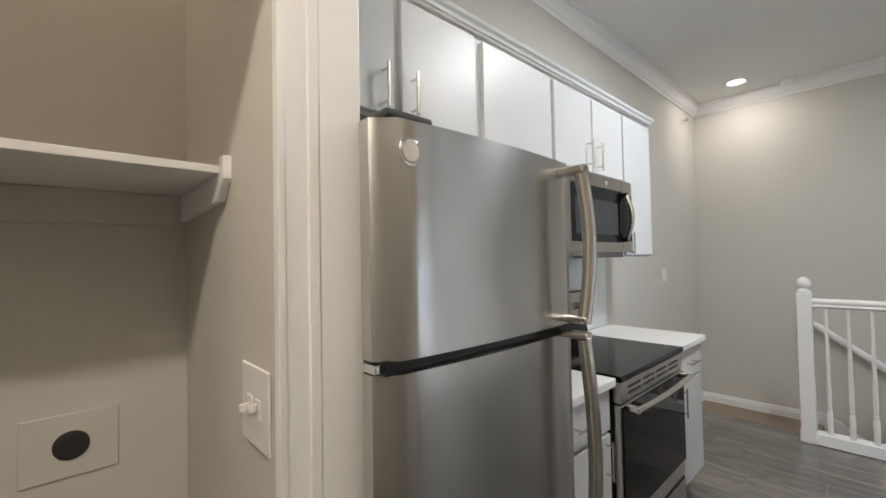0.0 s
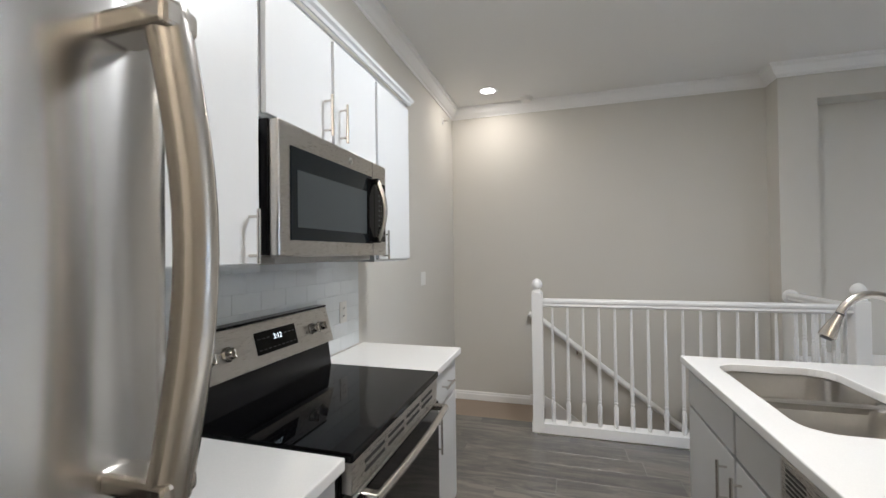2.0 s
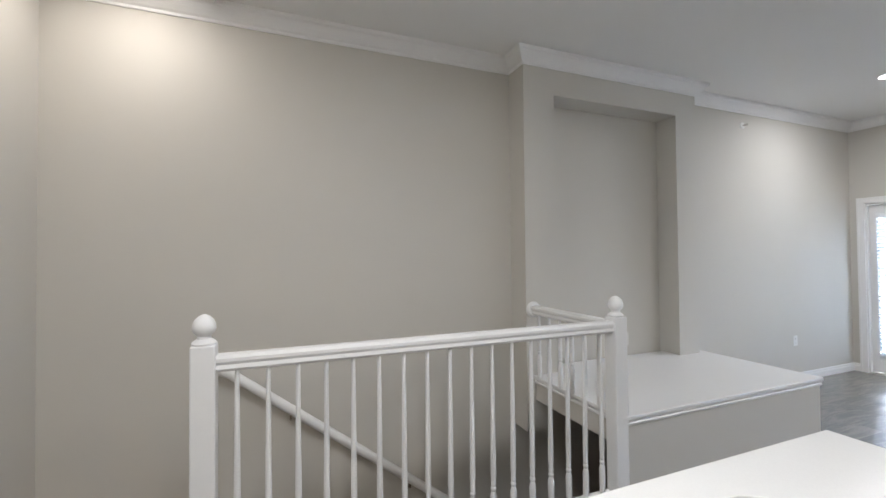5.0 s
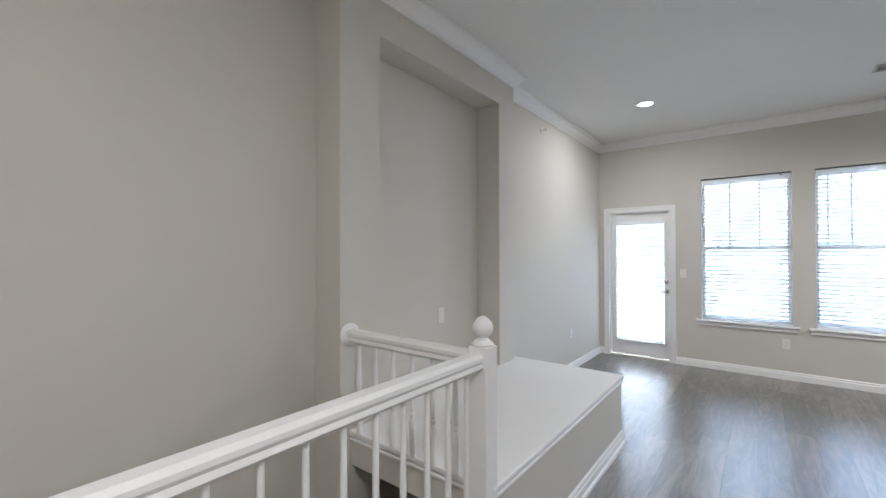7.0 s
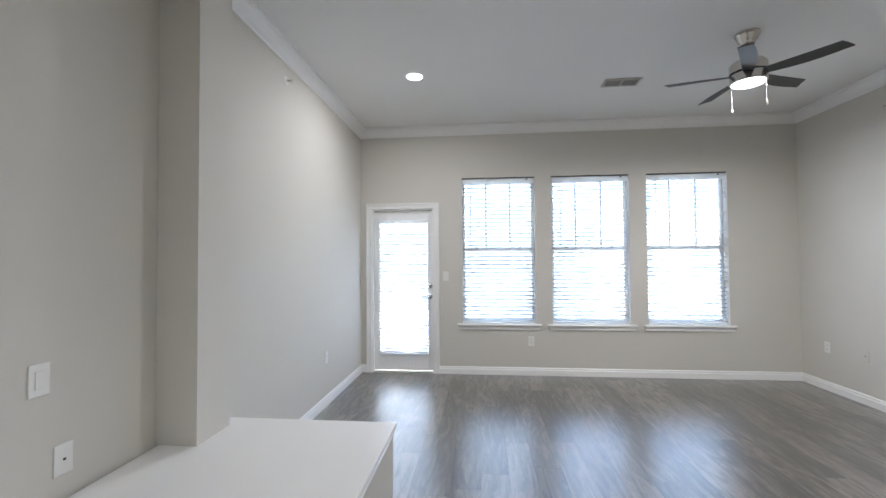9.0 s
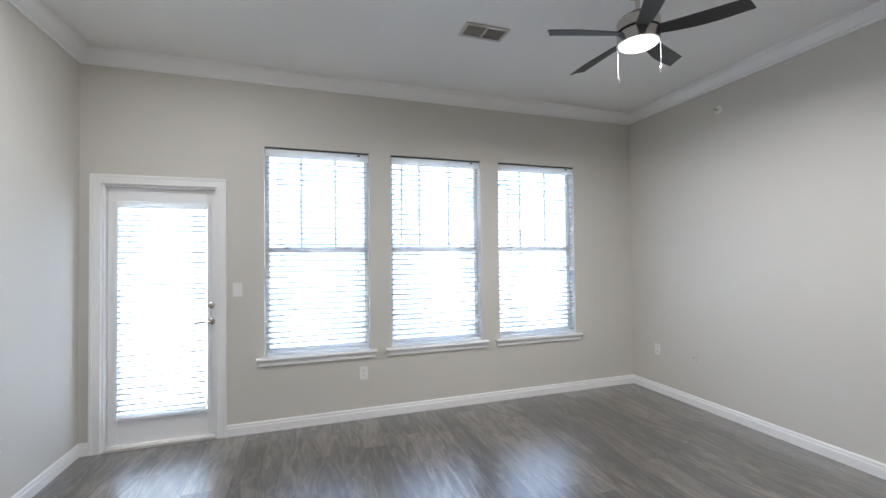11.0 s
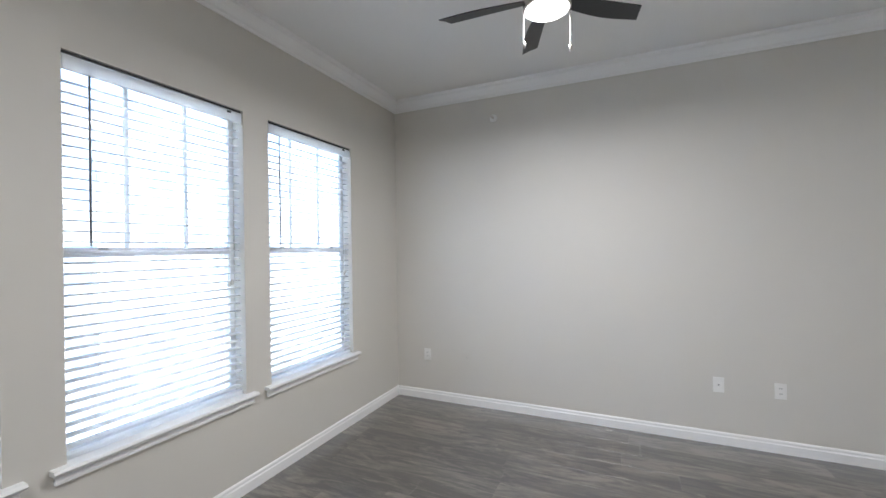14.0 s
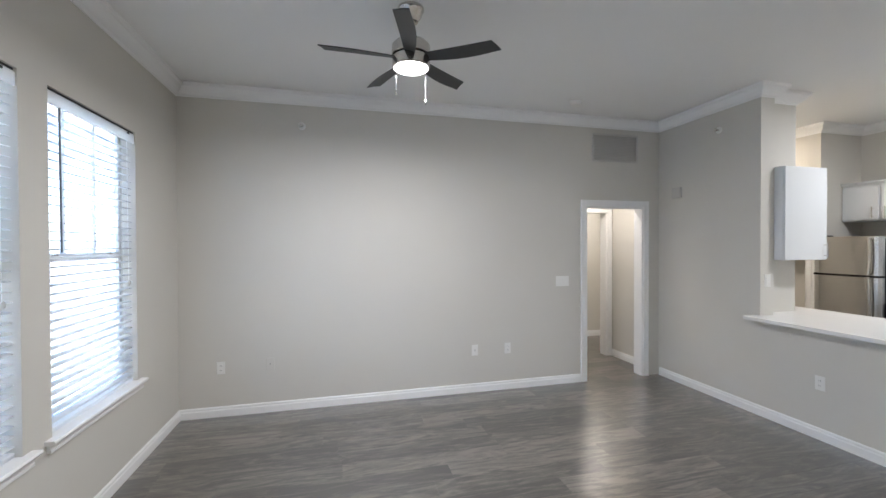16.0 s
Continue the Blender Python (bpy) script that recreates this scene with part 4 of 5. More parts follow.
def faucet():
    x, y, z = 2.80, -0.485, PZ
    f = root("kitchen_faucet", x, y, z)
    tagged(f, "brushed nickel pull-down gooseneck faucet", "faucet")
    obs = [lathe("base", NICKEL, [(0.030, 0), (0.031, 0.006), (0.027, 0.02), (0.026, 0.06), (0.021, 0.10), (0.0145, 0.135)], Matrix.Translation((x, y, z)))]
    pts = [(x, y, z + 0.12), (x, y, z + 0.25)]
    R = 0.098
    for i in range(1, 15):
        a = math.pi - radians(158) * i / 14
        pts.append((x, y + R + R * math.cos(a), z + 0.25 + R * math.sin(a) * 1.1))
    obs.append(tube("neck", NICKEL, pts, 0.0135, res=5))
    end, prev = Vector(pts[-1]), Vector(pts[-2])
    d = (end - prev).normalized()
    m = Matrix.Translation(end) @ d.to_track_quat('Z', 'Y').to_matrix().to_4x4()
    obs.append(lathe("collar", GREYPL, [(0.0138, 0.0), (0.0138, 0.006)], m))
    obs.append(lathe("spray_head", NICKEL, [(0.0142, 0.006), (0.0155, 0.02), (0.0265, 0.085), (0.0265, 0.092), (0.019, 0.096)], m))
    obs.append(lathe("nozzle", GREYPL, [(0.018, 0.0955), (0.017, 0.102)], m))
    obs.append(tube("lever", NICKEL, [(x, y, z + 0.055), (x - 0.01, y - 0.04, z + 0.072), (x - 0.02, y - 0.085, z + 0.082), (x - 0.03, y - 0.135, z + 0.076)], 0.016, radii=[1.1, 0.95, 0.6, 0.5], res=4))
    attach(f, obs)


faucet()
PF = 0.062
g = "peninsula cabinets"
cabinet("base_cabinet", "light grey peninsula cabinet with false drawer front", 2.715, 3.26, -0.655, PF, 0, 0.89, [(2.725, 3.25, 0.12, 0.70)], CABLOW, [(2.79, 0.58, 'v', 0.16)], g, 0.1, [(2.725, 3.25, 0.715, 0.868)], hollow=True)
cabinet("base_cabinet", "light grey peninsula cabinet with door under the sink", 2.385, 2.713, -0.655, PF, 0, 0.89, [(2.395, 2.705, 0.12, 0.70)], CABLOW, [(2.66, 0.58, 'v', 0.16)], g, 0.1, [(2.395, 2.705, 0.715, 0.868)], hollow=True)
cabinet("base_cabinet", "light grey peninsula cabinet beside the dishwasher", 0.78, 1.775, -0.415, PF, 0, 0.89, [(0.79, 1.27, 0.12, 0.70), (1.285, 1.765, 0.12, 0.70)], CABLOW, [(1.22, 0.58, 'v', 0.16), (1.335, 0.58, 'v', 0.16)], g, 0.1, [(0.79, 1.27, 0.715, 0.868), (1.285, 1.765, 0.715, 0.868)])


def dishwasher():
    d = root("dishwasher", 2.08, -0.25, 0)
    tagged(d, "stainless built-in dishwasher with vented control strip", "dishwasher")
    attach(d, [block("body", GREYPL, (1.785, 2.375, -0.62, PF - 0.03, 0.02, 0.885)), block("door", STEELH, (1.787, 2.373, PF - 0.029, PF + 0.004, 0.11, 0.745), bevel=0.005),
               block("control_strip", STEELH, (1.787, 2.373, PF - 0.029, PF + 0.010, 0.752, 0.882), bevel=0.005),
               blocks("vent_slot", HOLE, [(2.25 + 0.0, 2.345, PF + 0.0095, PF + 0.0115, 0.795 + 0.014 * i, 0.802 + 0.014 * i) for i in range(5)])])


dishwasher()
pc = root("wall_cabinet", 1.45, -0.39, 1.44)
tagged(pc, "white slab wall cabinet on the end of the partition", "cabinet", group="upper wall cabinets")
attach(pc, [block("body", CAB, (1.402, 1.582, -0.652, -0.13, 1.44, 2.31), bevel=0.002), block("door", CAB, (1.583, 1.602, -0.649, -0.133, 1.443, 2.307), bevel=0.003)])
bar_handle(pc, (1.602, -0.17, 1.53), (0, 0, 1), 0.14, (1, 0, 0))

# closet shelf and its fittings
sh = root("closet_shelf", 0.1, 1.6, 1.62)
tagged(sh, "white wooden closet shelf on a wall cleat", "shelf")
attach(sh, [block("board", TRIM, (-0.8, 0.598, 1.44, 1.858, 1.62, 1.638), bevel=0.002), block("cleat", WALL, (-0.8, 0.598, 1.842, 1.859, 1.53, 1.619), bevel=0.002),
            prism("end_bracket", TRIM, [(1.405, 1.655), (1.405, 1.605), (1.45, 1.56), (1.858, 1.545), (1.858, 1.618), (1.435, 1.618), (1.435, 1.655)], 'x', 0.582, 0.599)])


# ---- plates, vents, detectors ----
def plate(kind, p, out, wide=1):
    """Wall plate. out: the wall's normal, one of +-x, +-y."""
    name, label, cat = {"switch": ("light_switch", "white light switch plate on the wall", "switch"), "outlet": ("power_outlet", "white power outlet plate near the baseboard", "outlet"),
                        "jack": ("wall_jack", "white cable jack plate near the baseboard", "outlet"),
                        "painted": ("wall_jack", "painted-over narrow jack plate near the baseboard", "outlet"),
                        "valve": ("light_switch", "large white double toggle switch plate in the closet", "switch")}[kind]
    ob = root(name, *p)
    tagged(ob, label, cat, group=cat + " plates")
    turn = {"-y": 0, "+y": 180, "+x": 90, "-x": -90}[out]
    ob.rotation_euler = (0, 0, radians(turn))
    w = 0.036 * wide if wide == 1 else 0.036 + 0.023 * (wide - 1) * 1.0
    h = 0.058
    if kind == "valve":
        w, h = 0.072, 0.075
    a = block("cover", WALL if kind == "painted" else PLATE, (-w, w, -0.006, -0.0005, -h, h), bevel=0.0025)
    a.parent = ob
    exts, dark = [], []
    for i in range(wide):
        x = (i - (wide - 1) / 2) * 0.046
        if kind == "switch":
            exts += [(x - 0.016, x + 0.016, -0.009, -0.0055, -0.032, 0.032)]
        elif kind == "valve":
            exts += [(sx - 0.005, sx + 0.005, -0.026, -0.0055, sz - 0.007, sz + 0.007) for sx, sz in ((0.022, 0.004), (-0.022, -0.004))]
            exts += [(sx - 0.012, sx + 0.012, -0.009, -0.0056, sz - 0.018, sz + 0.018) for sx, sz in ((0.022, 0.0), (-0.022, 0.0))]
        elif kind == "outlet":
            exts += [(x - 0.016, x + 0.016, -0.008, -0.0055, 0.006, 0.034), (x - 0.016, x + 0.016, -0.008, -0.0055, -0.034, -0.006)]
            dark += [(x + dx - 0.0015, x + dx + 0.0015, -0.0085, -0.0075, z - 0.005, z + 0.005) for dx in (-0.006, 0.006) for z in (0.021, -0.019)]
        else:
            dark += [(x - 0.004, x + 0.004, -0.010, -0.0055, z - 0.004, z + 0.004) for z in (0.0,)]
    if exts:
        b = blocks("insert", PLATE, exts, bevel=0.0015)
        b.parent = ob
    if dark:
        c = blocks("slot", HOLE, dark)
        c.parent = ob


for kind, p, out, wide in (("outlet", (3.313, S, 0.41), "+y", 1), ("switch", (4.345, S, 1.20), "+y", 1), ("outlet", (W, -5.68, 0.452), "+x", 1), ("painted", (W, -5.25, 0.46), "+x", 1),
                           ("jack", (W, -3.19, 0.453), "+x", 1), ("outlet", (W, -2.81, 0.452), "+x", 1), ("switch", (W, -2.135, 1.175), "+x", 3), ("outlet", (E, -4.86, 0.46), "-x", 1),
                           ("switch", (STAIR_E, -2.32, 0.99), "-x", 1), ("jack", (STAIR_E, -2.41, 0.67), "-x", 1), ("switch", (4.41, N, 1.228), "-y", 2), ("outlet", (3.03, N - 0.008, 1.13), "-y", 1),
                           ("valve", (0.60, 1.253, 1.148), "-x", 1), ("outlet", (2.0, PART, 0.46), "-y", 1), ("switch", (PEND, -0.74, 1.25), "+x", 1), ("switch", (-0.1, PART, 1.20), "-y", 1), ("switch", (-1.78, -1.0, 1.2), "+x", 1), ("outlet", (-1.78, -0.98, 0.45), "+x", 1)):
    plate(kind, p, out, wide)

tagged(lathe("dryer_outlet", HOLE, [(0.036, 0), (0.036, 0.008), (0.028, 0.012), (0.012, 0.010)], pose(0.345, 1.86, 0.965, 90, 0, 0)), "round black dryer outlet on the closet wall", "outlet")
tagged(block("dryer_outlet_plate", WALL, (0.25, 0.44, 1.855, 1.8595, 0.885, 1.045), bevel=0.002), "painted plate round the dryer outlet", "plate")
th = root("thermostat", -0.05, PART, 1.485)
tagged(th, "small white thermostat on the hallway wall", "thermostat")
attach(th, [block("case", PLATE, (-0.095, -0.005, PART - 0.022, PART - 0.001, 1.445, 1.525), bevel=0.005), block("display", HOLE, (-0.07, -0.045, PART - 0.0235, PART - 0.0222, 1.475, 1.50))])
tagged(block("door_chime", GREYVENT, (0.50, 0.62, PART - 0.035, PART - 0.001, 2.12, 2.24), bevel=0.006), "small beige door chime box high on the wall", "chime")


def sprinkler(p, out):
    turn = {"-y": (90, 0, 0), "+y": (-90, 0, 0), "+x": (0, 90, 0), "-x": (0, -90, 0)}[out]
    s = root("fire_sprinkler", *p)
    tagged(s, "white side-wall fire sprinkler head near the ceiling", "sprinkler", group="fire sprinklers")
    m = pose(*p, *turn)
    attach(s, [lathe("escutcheon", PLATE, [(0.036, 0.001), (0.034, 0.006), (0.022, 0.010), (0.014, 0.008)], m), lathe("head", NICKEL, [(0.009, 0.008), (0.009, 0.03), (0.004, 0.034), (0.004, 0.045), (0.014, 0.046), (0.014, 0.049)], m, segs=12)])


for p, out in (((5.10, N, 2.83), "-y"), ((E, -4.03, 2.82), "-x"), ((W, -4.95, 2.75), "+x"), ((1.08, PART, 2.76), "-y")):
    sprinkler(p, out)


def detector(x, y):
    s = root("smoke_detector", x, y, TOP)
    tagged(s, "round white smoke detector on the ceiling", "smoke detector", group="smoke detectors")
    m = Matrix.Translation((x, y, TOP)) @ pose(0, 0, 0, 180, 0, 0)
    attach(s, [lathe("base", PLATE, [(0.068, 0.001), (0.068, 0.012), (0.062, 0.014)], m, segs=28), lathe("cap", PLATE, [(0.058, 0.014), (0.056, 0.034), (0.046, 0.044), (0.012, 0.046)], m, segs=28)])


detector(5.33, 0.97)
detector(0.72, -2.24)


def downlight(x, y, colour):
    s = root("recessed_light", x, y, TOP)
    tagged(s, "lit round recessed ceiling light with white trim", "ceiling light", group="recessed lights")
    m = Matrix.Translation((x, y, TOP)) @ pose(0, 0, 0, 180, 0, 0)
    bm = bmesh.new()
    ring = [(0.072, 0.0005), (0.072, 0.004), (0.088, 0.007), (0.098, 0.002), (0.098, 0.0005)]
    vs = [[bm.verts.new(m @ Vector((r * math.cos(a), r * math.sin(a), z))) for r, z in ring] for a in (2 * math.pi * i / 32 for i in range(32))]
    for i in range(32):
        for j in range(5):
            bm.faces.new((vs[i][j], vs[i][(j + 1) % 5], vs[(i + 1) % 32][(j + 1) % 5], vs[(i + 1) % 32][j]))
    attach(s, [finish(bm, "ring", TRIM, smooth=True), lathe("lens", LAMPGLOW, [(0.0715, 0.001), (0.0715, 0.003)], m, segs=28)])


downlight(5.03, 1.32, WARM)
downlight(4.49, -4.59, SOFT)


def register(name, label, cat, cx, cy, cz, w, h, m, cols, n, vertical=False):
    """A louvred grille, built flat and turned into place: w across, h up, cols side by side, n louvres each."""
    s = root(name)
    s.matrix_world = m
    tagged(s, label, cat)
    b = 0.022
    exts = [(-w / 2, w / 2, -0.012, -0.001, -h / 2, -h / 2 + b), (-w / 2, w / 2, -0.012, -0.001, h / 2 - b, h / 2), (-w / 2, -w / 2 + b, -0.012, -0.001, -h / 2 + b, h / 2 - b), (w / 2 - b, w / 2, -0.012, -0.001, -h / 2 + b, h / 2 - b)]
    for i in range(1, cols):
        x = -w / 2 + w * i / cols
        exts.append((x - 0.008, x + 0.008, -0.012, -0.001, -h / 2 + b, h / 2 - b))
    o = blocks("frame", GREYVENT, exts, bevel=0.002)
    o.parent = s
    bm = bmesh.new()
    for i in range(n):
        z = -h / 2 + b + (h - 2 * b) * (i + 0.5) / n
        bmesh.ops.create_cube(bm, size=1, matrix=pose(0, -0.008, z, 35, 0, 0) @ Matrix.Diagonal((w - 2 * b, 0.013, 0.0014, 1)))
    o = finish(bm, "louvre", GREYVENT)
    o.parent = s
    o = block("duct", GREYDUCT, (-w / 2 + b, w / 2 - b, -0.0025, -0.0008, -h / 2 + b, h / 2 - b))
    o.parent = s


register("ceiling_register", "grey two-bank supply register in the ceiling", "air vent", 0, 0, 0, 0.33, 0.17, pose(2.585, -4.91, TOP, 90, 0, 0), 2, 9)
register("return_grille", "painted louvred return-air grille above the doorway", "air vent", 0, 0, 0, 0.62, 0.33, pose(W, -1.44, 2.725, 0, 0, 90), 1, 16)


# ---- ceiling fan ----
def fan():
    x, y = 1.935, -4.16
    f = root("ceiling_fan", x, y, TOP)
    tagged(f, "five-blade ceiling fan, brushed nickel with charcoal blades and lit lamp", "ceiling fan")
    c = Matrix.Translation((x, y, 0))
    obs = [lathe("canopy", NICKEL, [(0.022, 2.965), (0.045, 2.975), (0.052, 2.995), (0.066, 3.01), (0.070, 3.035), (0.080, 3.045), (0.080, 3.059)], c, segs=32),
           lathe("downrod", NICKEL, [(0.013, 2.85), (0.013, 2.97)], c),
           lathe("motor_housing", NICKEL, [(0.115, 2.765), (0.118, 2.768), (0.118, 2.825), (0.100, 2.845), (0.04, 2.855), (0.022, 2.875)], c, segs=40),
           lathe("switch_housing", NICKEL, [(0.108, 2.690), (0.116, 2.694), (0.116, 2.750), (0.113, 2.754)], c, segs=40),
           # black ring, its colour stands for the shade between the housings
           lathe("shadow_gap", BLACK, [(0.108, 2.7545), (0.108, 2.7645)], c, segs=40),
           lathe("lamp", LAMPGLOW, [(0.02, 2.674), (0.07, 2.677), (0.098, 2.684), (0.107, 2.6895)], c, segs=40)]
    for i in range(5):
        ang = 56.5 + 72 * i
        bm = bmesh.new()
        n = 12
        rows = []
        for k in range(n + 1):
            u = k / n
            r = 0.10 + 0.435 * u
            half = 0.033 + 0.024 * math.sin(min(1.0, u * 1.15) * math.pi * 0.5) - 0.012 * u * u
            sweep_ = 0.014 * math.sin(u * math.pi * 0.9)
            tilt = -radians(16 - 4 * u)
            row = []
            for s in (-1, 0, 1):
                w = sweep_ + s * half
                row.append((r + (0.02 * s if k == n else 0), w * math.cos(tilt), 2.752 + w * math.sin(tilt) + (0.003 if s == 0 else 0)))
            rows.append(row)
        m = c @ pose(0, 0, 0, 0, 0, ang)
        up = [[bm.verts.new(m @ Vector(p)) for p in r] for r in rows]
        lo = [[bm.verts.new(m @ (Vector(p) - Vector((0, 0, 0.006)))) for p in r] for r in rows]
        for a in range(n):
            for b in range(2):
                bm.faces.new((up[a][b], up[a + 1][b], up[a + 1][b + 1], up[a][b + 1]))
                bm.faces.new((lo[a][b], lo[a][b + 1], lo[a + 1][b + 1], lo[a + 1][b]))
            for b in (0, 2):
                bm.faces.new((up[a][b], lo[a][b], lo[a + 1][b], up[a + 1][b]))
        for a in (0, n):
            bm.faces.new(up[a] + lo[a][::-1])
        obs.append(finish(bm, "blade", BLADE, smooth=True))
    for dx, dy, zl in ((-0.059, 0.102, 2.525), (0.059, -0.102, 2.53)):
        obs.append(tube("pull_chain", GREYPL, [(x + dx, y + dy, 2.70), (x + dx, y + dy, zl)], 0.0015))
        obs.append(lathe("chain_pull", NICKEL, [(0.002, -0.034), (0.006, -0.028), (0.007, -0.012), (0.003, 0)], Matrix.Translation((x + dx, y + dy, zl)), segs=10))
    attach(f, obs)


fan()


# ---- outside ----
structure(prism("ground", PAVING, [(-300, -400), (300, -400), (300, 60), (-300, 60)], 'z', -3.6, -3.4), "pale concrete yard between the buildings", "ground")


def neighbour(x, y, wide, floors):
    h = root("apartment_building", x, y, -3.4)
    tagged(h, "pale stucco apartment building with dark windows across the yard", "building")
    top = -3.4 + 2.9 * floors
    obs = [block("wall", STUCCO, (x - wide / 2, x + wide / 2, y - 9, y, -3.4, top)),
           prism("roof", ROOFM, [(y - 9.6, top), (y + 0.6, top), (y + 0.6, top + 0.25), (y - 4.5, top + 2.6), (y - 9.6, top + 0.25)], 'x', x - wide / 2 - 0.5, x + wide / 2 + 0.5)]
    n = int(wide / 2.6)
    for f in range(floors):
        for i in range(n):
            cx, cz = x - wide / 2 + wide * (i + 0.5) / n, -3.4 + 2.9 * f + 1.6
            obs.append(block("window", FARGLASS, (cx - 0.5, cx + 0.5, y + 0.005, y + 0.03, cz - 0.75, cz + 0.75)))
            obs.append(blocks("window_frame", TRIM, [(cx - 0.58, cx - 0.5, y, y + 0.06, cz - 0.83, cz + 0.83), (cx + 0.5, cx + 0.58, y, y + 0.06, cz - 0.83, cz + 0.83), (cx - 0.5, cx + 0.5, y, y + 0.06, cz - 0.83, cz - 0.75), (cx - 0.5, cx + 0.5, y, y + 0.06, cz + 0.75, cz + 0.83), (cx - 0.5, cx + 0.5, y, y + 0.05, cz - 0.03, cz + 0.03)]))
    attach(h, obs)


neighbour(-9.0, -21.0, 24.0, 3)


def tree(x, y, height, seed):
    rnd = random.Random(seed)
    t = root("tree", x, y, -3.4)
    tagged(t, "leafy green tree in the yard", "tree", group="trees in the yard")
    obs = [tube("trunk", BARK, [(x, y, -3.45), (x + 0.1, y, -3.4 + height * 0.3), (x - 0.05, y + 0.1, -3.4 + height * 0.6), (x, y, -3.4 + height * 0.9)], 0.17, radii=[1, 0.8, 0.5, 0.15])]
    tips = []
    for i in range(11):
        a, z = rnd.uniform(0, 6.28), -3.4 + height * rnd.uniform(0.3, 0.75)
        l = rnd.uniform(0.25, 0.38) * height
        p0, p1, p2 = Vector((x, y, z)), Vector((x + l * 0.5 * math.cos(a), y + l * 0.5 * math.sin(a), z + l * 0.3)), Vector((x + l * math.cos(a), y + l * math.sin(a), z + l * 0.5))
        obs.append(tube("limb", BARK, [p0, p1, p2], 0.06, radii=[1, 0.6, 0.2]))
        tips += [p1, p2, (p1 + p2) / 2]
    tips += [Vector((x, y, -3.4 + height * 0.9))] * 3
    verts, faces = [], []
    for tip in tips:
        for k in range(150):
            d = Vector((rnd.gauss(0, 1), rnd.gauss(0, 1), rnd.gauss(0, 0.8))) * 0.52
            c, s = tip + d, rnd.uniform(0.09, 0.17)
            u = Vector((rnd.gauss(0, 1), rnd.gauss(0, 1), rnd.gauss(0, 1))).normalized()
            v = u.orthogonal().normalized()
            n = len(verts)
            verts += [c - u * s, c + v * s * 0.6, c + u * s, c - v * s * 0.6]
            faces.append((n, n + 1, n + 2, n + 3))
    me = bpy.data.meshes.new("foliage")
    me.from_pydata(verts, [], faces)
    me.materials.append(LEAF)
    fo = new("foliage", me)
    tagged(fo, kind="stuff")
    attach(t, obs + [fo])


tree(6.4, -14.0, 8.6, 3)
tree(2.6, -16.5, 8.0, 7)
tree(9.8, -13.0, 9.0, 11)
tree(5.0, -19.0, 9.5, 5)

# white balcony outside the patio door
bal = root("balcony", 5.0, -6.9, 0)
tagged(bal, "white balcony with a post and solid parapet outside the door", "balcony")
obs = [block("deck", STUCCO, (4.15, 6.2, -7.75, S - 0.165, -0.22, -0.04)), block("parapet", TRIM, (4.15, 6.2, -7.75, -7.63, -0.04, 0.92), bevel=0.01),
       block("parapet_cap", TRIM, (4.10, 6.25, -7.79, -7.59, 0.921, 0.98), bevel=0.01), block("side_parapet", TRIM, (4.15, 4.27, -7.62, -7.15, -0.04, 0.92), bevel=0.01),
       block("post", TRIM, (4.13, 4.29, -7.77, -7.61, 0.981, 3.3), bevel=0.01), block("post_base", TRIM, (4.08, 4.34, -7.82, -7.56, 0.982, 1.25), bevel=0.015)]
attach(bal, obs)


# ---- floor planks and backsplash tiles ----
floor = root("floor")
structure(floor, "grey-brown wood-look vinyl plank floor", "floor")
attach(floor, [blocks("underlay", SUBFLOOR, [(-3.0, 4.36, -6.1, 2.0, -0.10, -0.009), (4.36, E, -6.1, BY0 + 0.05, -0.10, -0.009)])])
PW, PL = 0.178, 1.22
full = None


def plank_mesh(w, l):
    bm = bmesh.new()
    add_box(bm, 0.0002, w - 0.0002, 0.0002, l - 0.0002, -0.008, 0.0)
    edges = [e for e in bm.edges if all(v.co.z > -0.001 for v in e.verts)]
    bmesh.ops.bevel(bm, geom=edges, offset=0.0004, segments=1, affect='EDGES')
    me = bpy.data.meshes.new("plank")
    bm.to_mesh(me)
    bm.free()
    me.materials.append(PLANK)
    return me


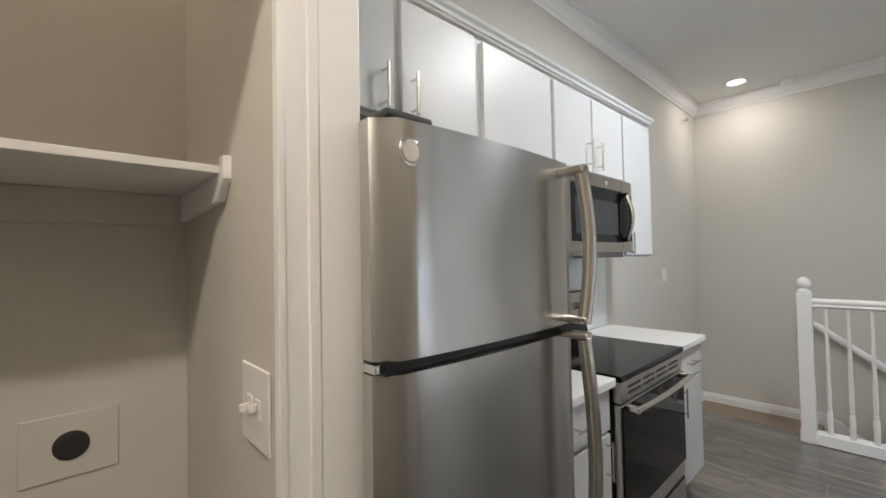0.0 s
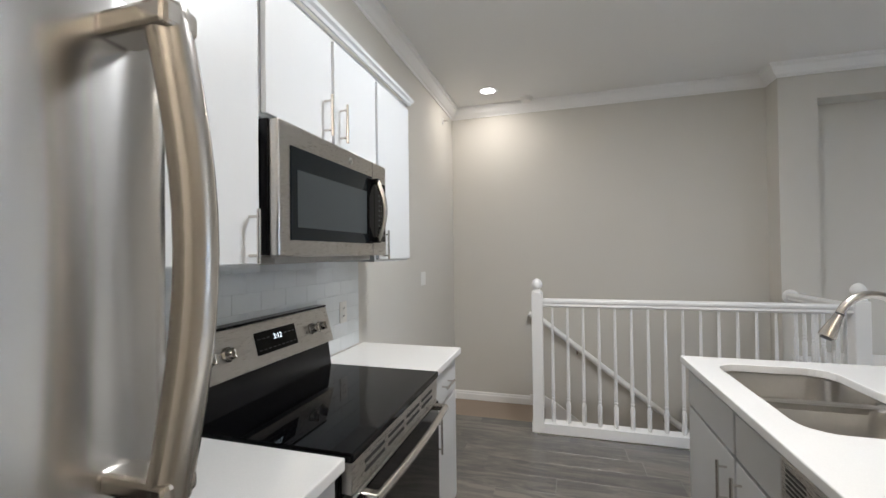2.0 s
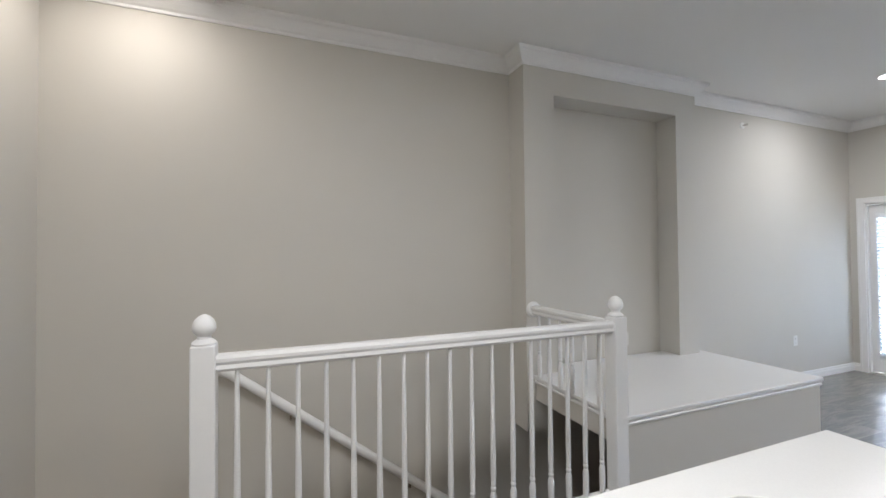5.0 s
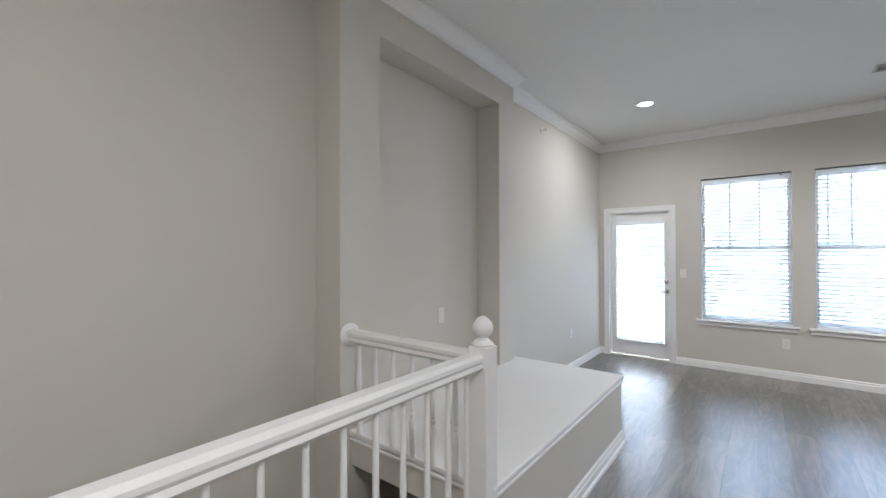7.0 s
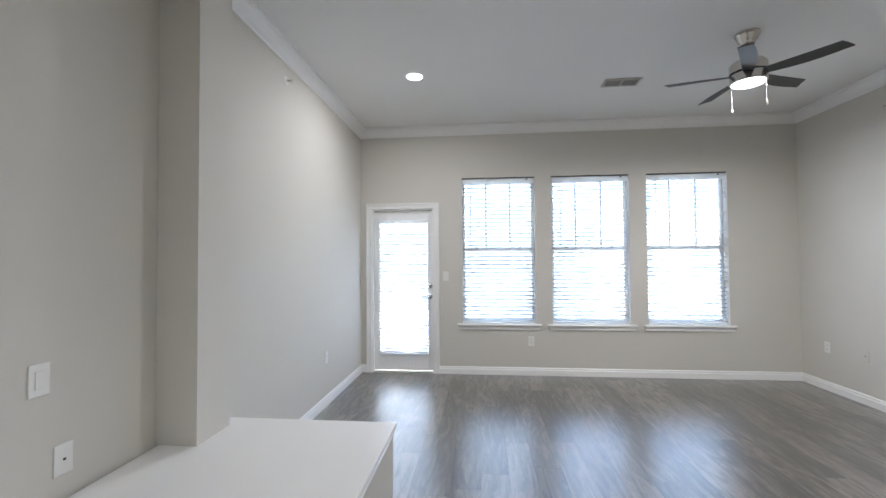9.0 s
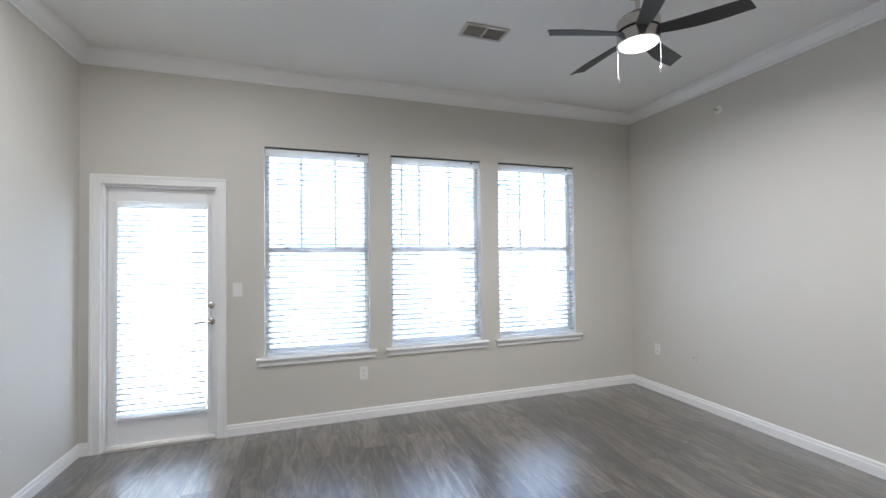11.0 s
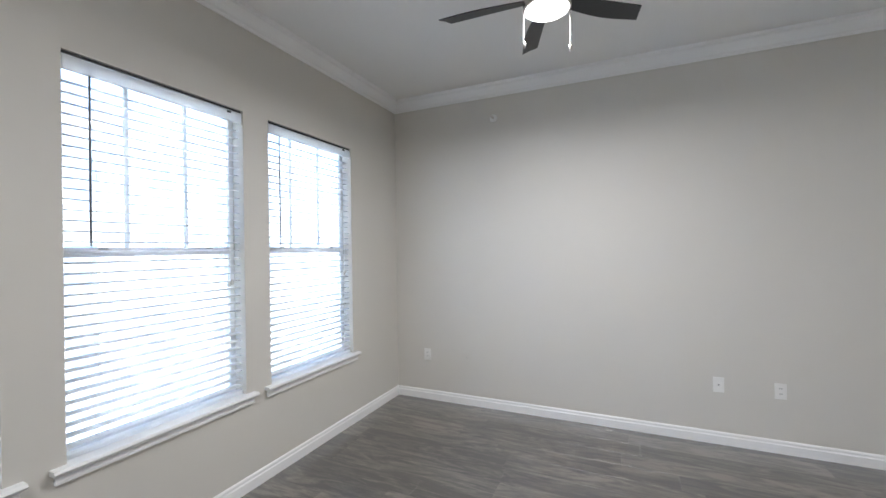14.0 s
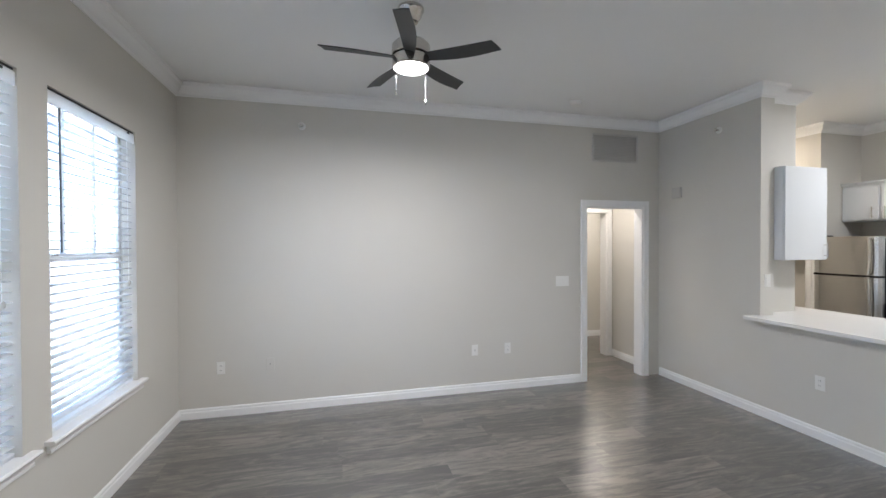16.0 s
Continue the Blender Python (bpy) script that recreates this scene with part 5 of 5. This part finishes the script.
def lay(x, w, y0, y1, phase):
    global full
    y = y0 - phase * PL
    while y < y1 - 0.01:
        a, b = max(y, y0), min(y + PL, y1)
        if b - a > 0.01:
            whole = abs(b - a - PL) < 1e-6 and abs(w - PW) < 1e-6
            if whole and full is None:
                full = plank_mesh(PW, PL)
            o = new("plank", full if whole else plank_mesh(w, b - a))
            o.location = (x, a, 0)
            o.parent = floor
        y += PL


rnd = random.Random(4)
x = -1.78
while x < E - 0.01:
    w = min(PW, E - x)
    if x + w > 4.36 and x < 4.36:
        w = 4.36 - x
    ph = rnd.random()
    if x < -0.75:
        lay(x, w, -2.0, 0.18 if x < -0.95 else -0.7, ph)
    elif x < W - 0.1:
        lay(x, w, -2.0, -0.75, ph)
        lay(x, w, -0.45, 1.9, ph)
    elif x < 4.355:
        lay(x, w, S - 0.02, N, ph)
    else:
        lay(x, w, S - 0.02, BY0 + 0.05, ph)
    x += w
# nosing at the head of the stairs
lay(4.361, 0.105, 0.84, N, 0.3)
lay(4.467, 0.115, 0.84, N, 0.6)

tile_full = None
TW, TH = 0.1524, 0.0762
row = 0
z = SPZ0
while z < SPZ1 - 0.005:
    x = 1.485 - (TW / 2 if row % 2 else 0)
    while x < 3.215 - 0.003:
        a, b, top = max(x, 1.485), min(x + TW, 3.215), min(z + TH, SPZ1)
        if b - a > 0.006:
            key = abs(b - a - TW) < 1e-6 and abs(top - z - TH) < 1e-6
            if key and tile_full:
                o = new("tile", tile_full)
            else:
                bm = bmesh.new()
                add_box(bm, 0.0005, b - a - 0.0005, -0.0085, -0.0062, 0.0005, top - z - 0.0005)
                bmesh.ops.bevel(bm, geom=[e for e in bm.edges if all(v.co.y < -0.008 for v in e.verts)], offset=0.0006, segments=1, affect='EDGES')
                me = bpy.data.meshes.new("tile")
                bm.to_mesh(me)
                bm.free()
                me.materials.append(SUBWAY)
                o = new("tile", me)
                if key:
                    tile_full = me
            o.location = (a, N, z)
            o.parent = splash
            o.matrix_parent_inverse = Matrix.Translation(-splash.location)
        x += TW
    z += TH
    row += 1
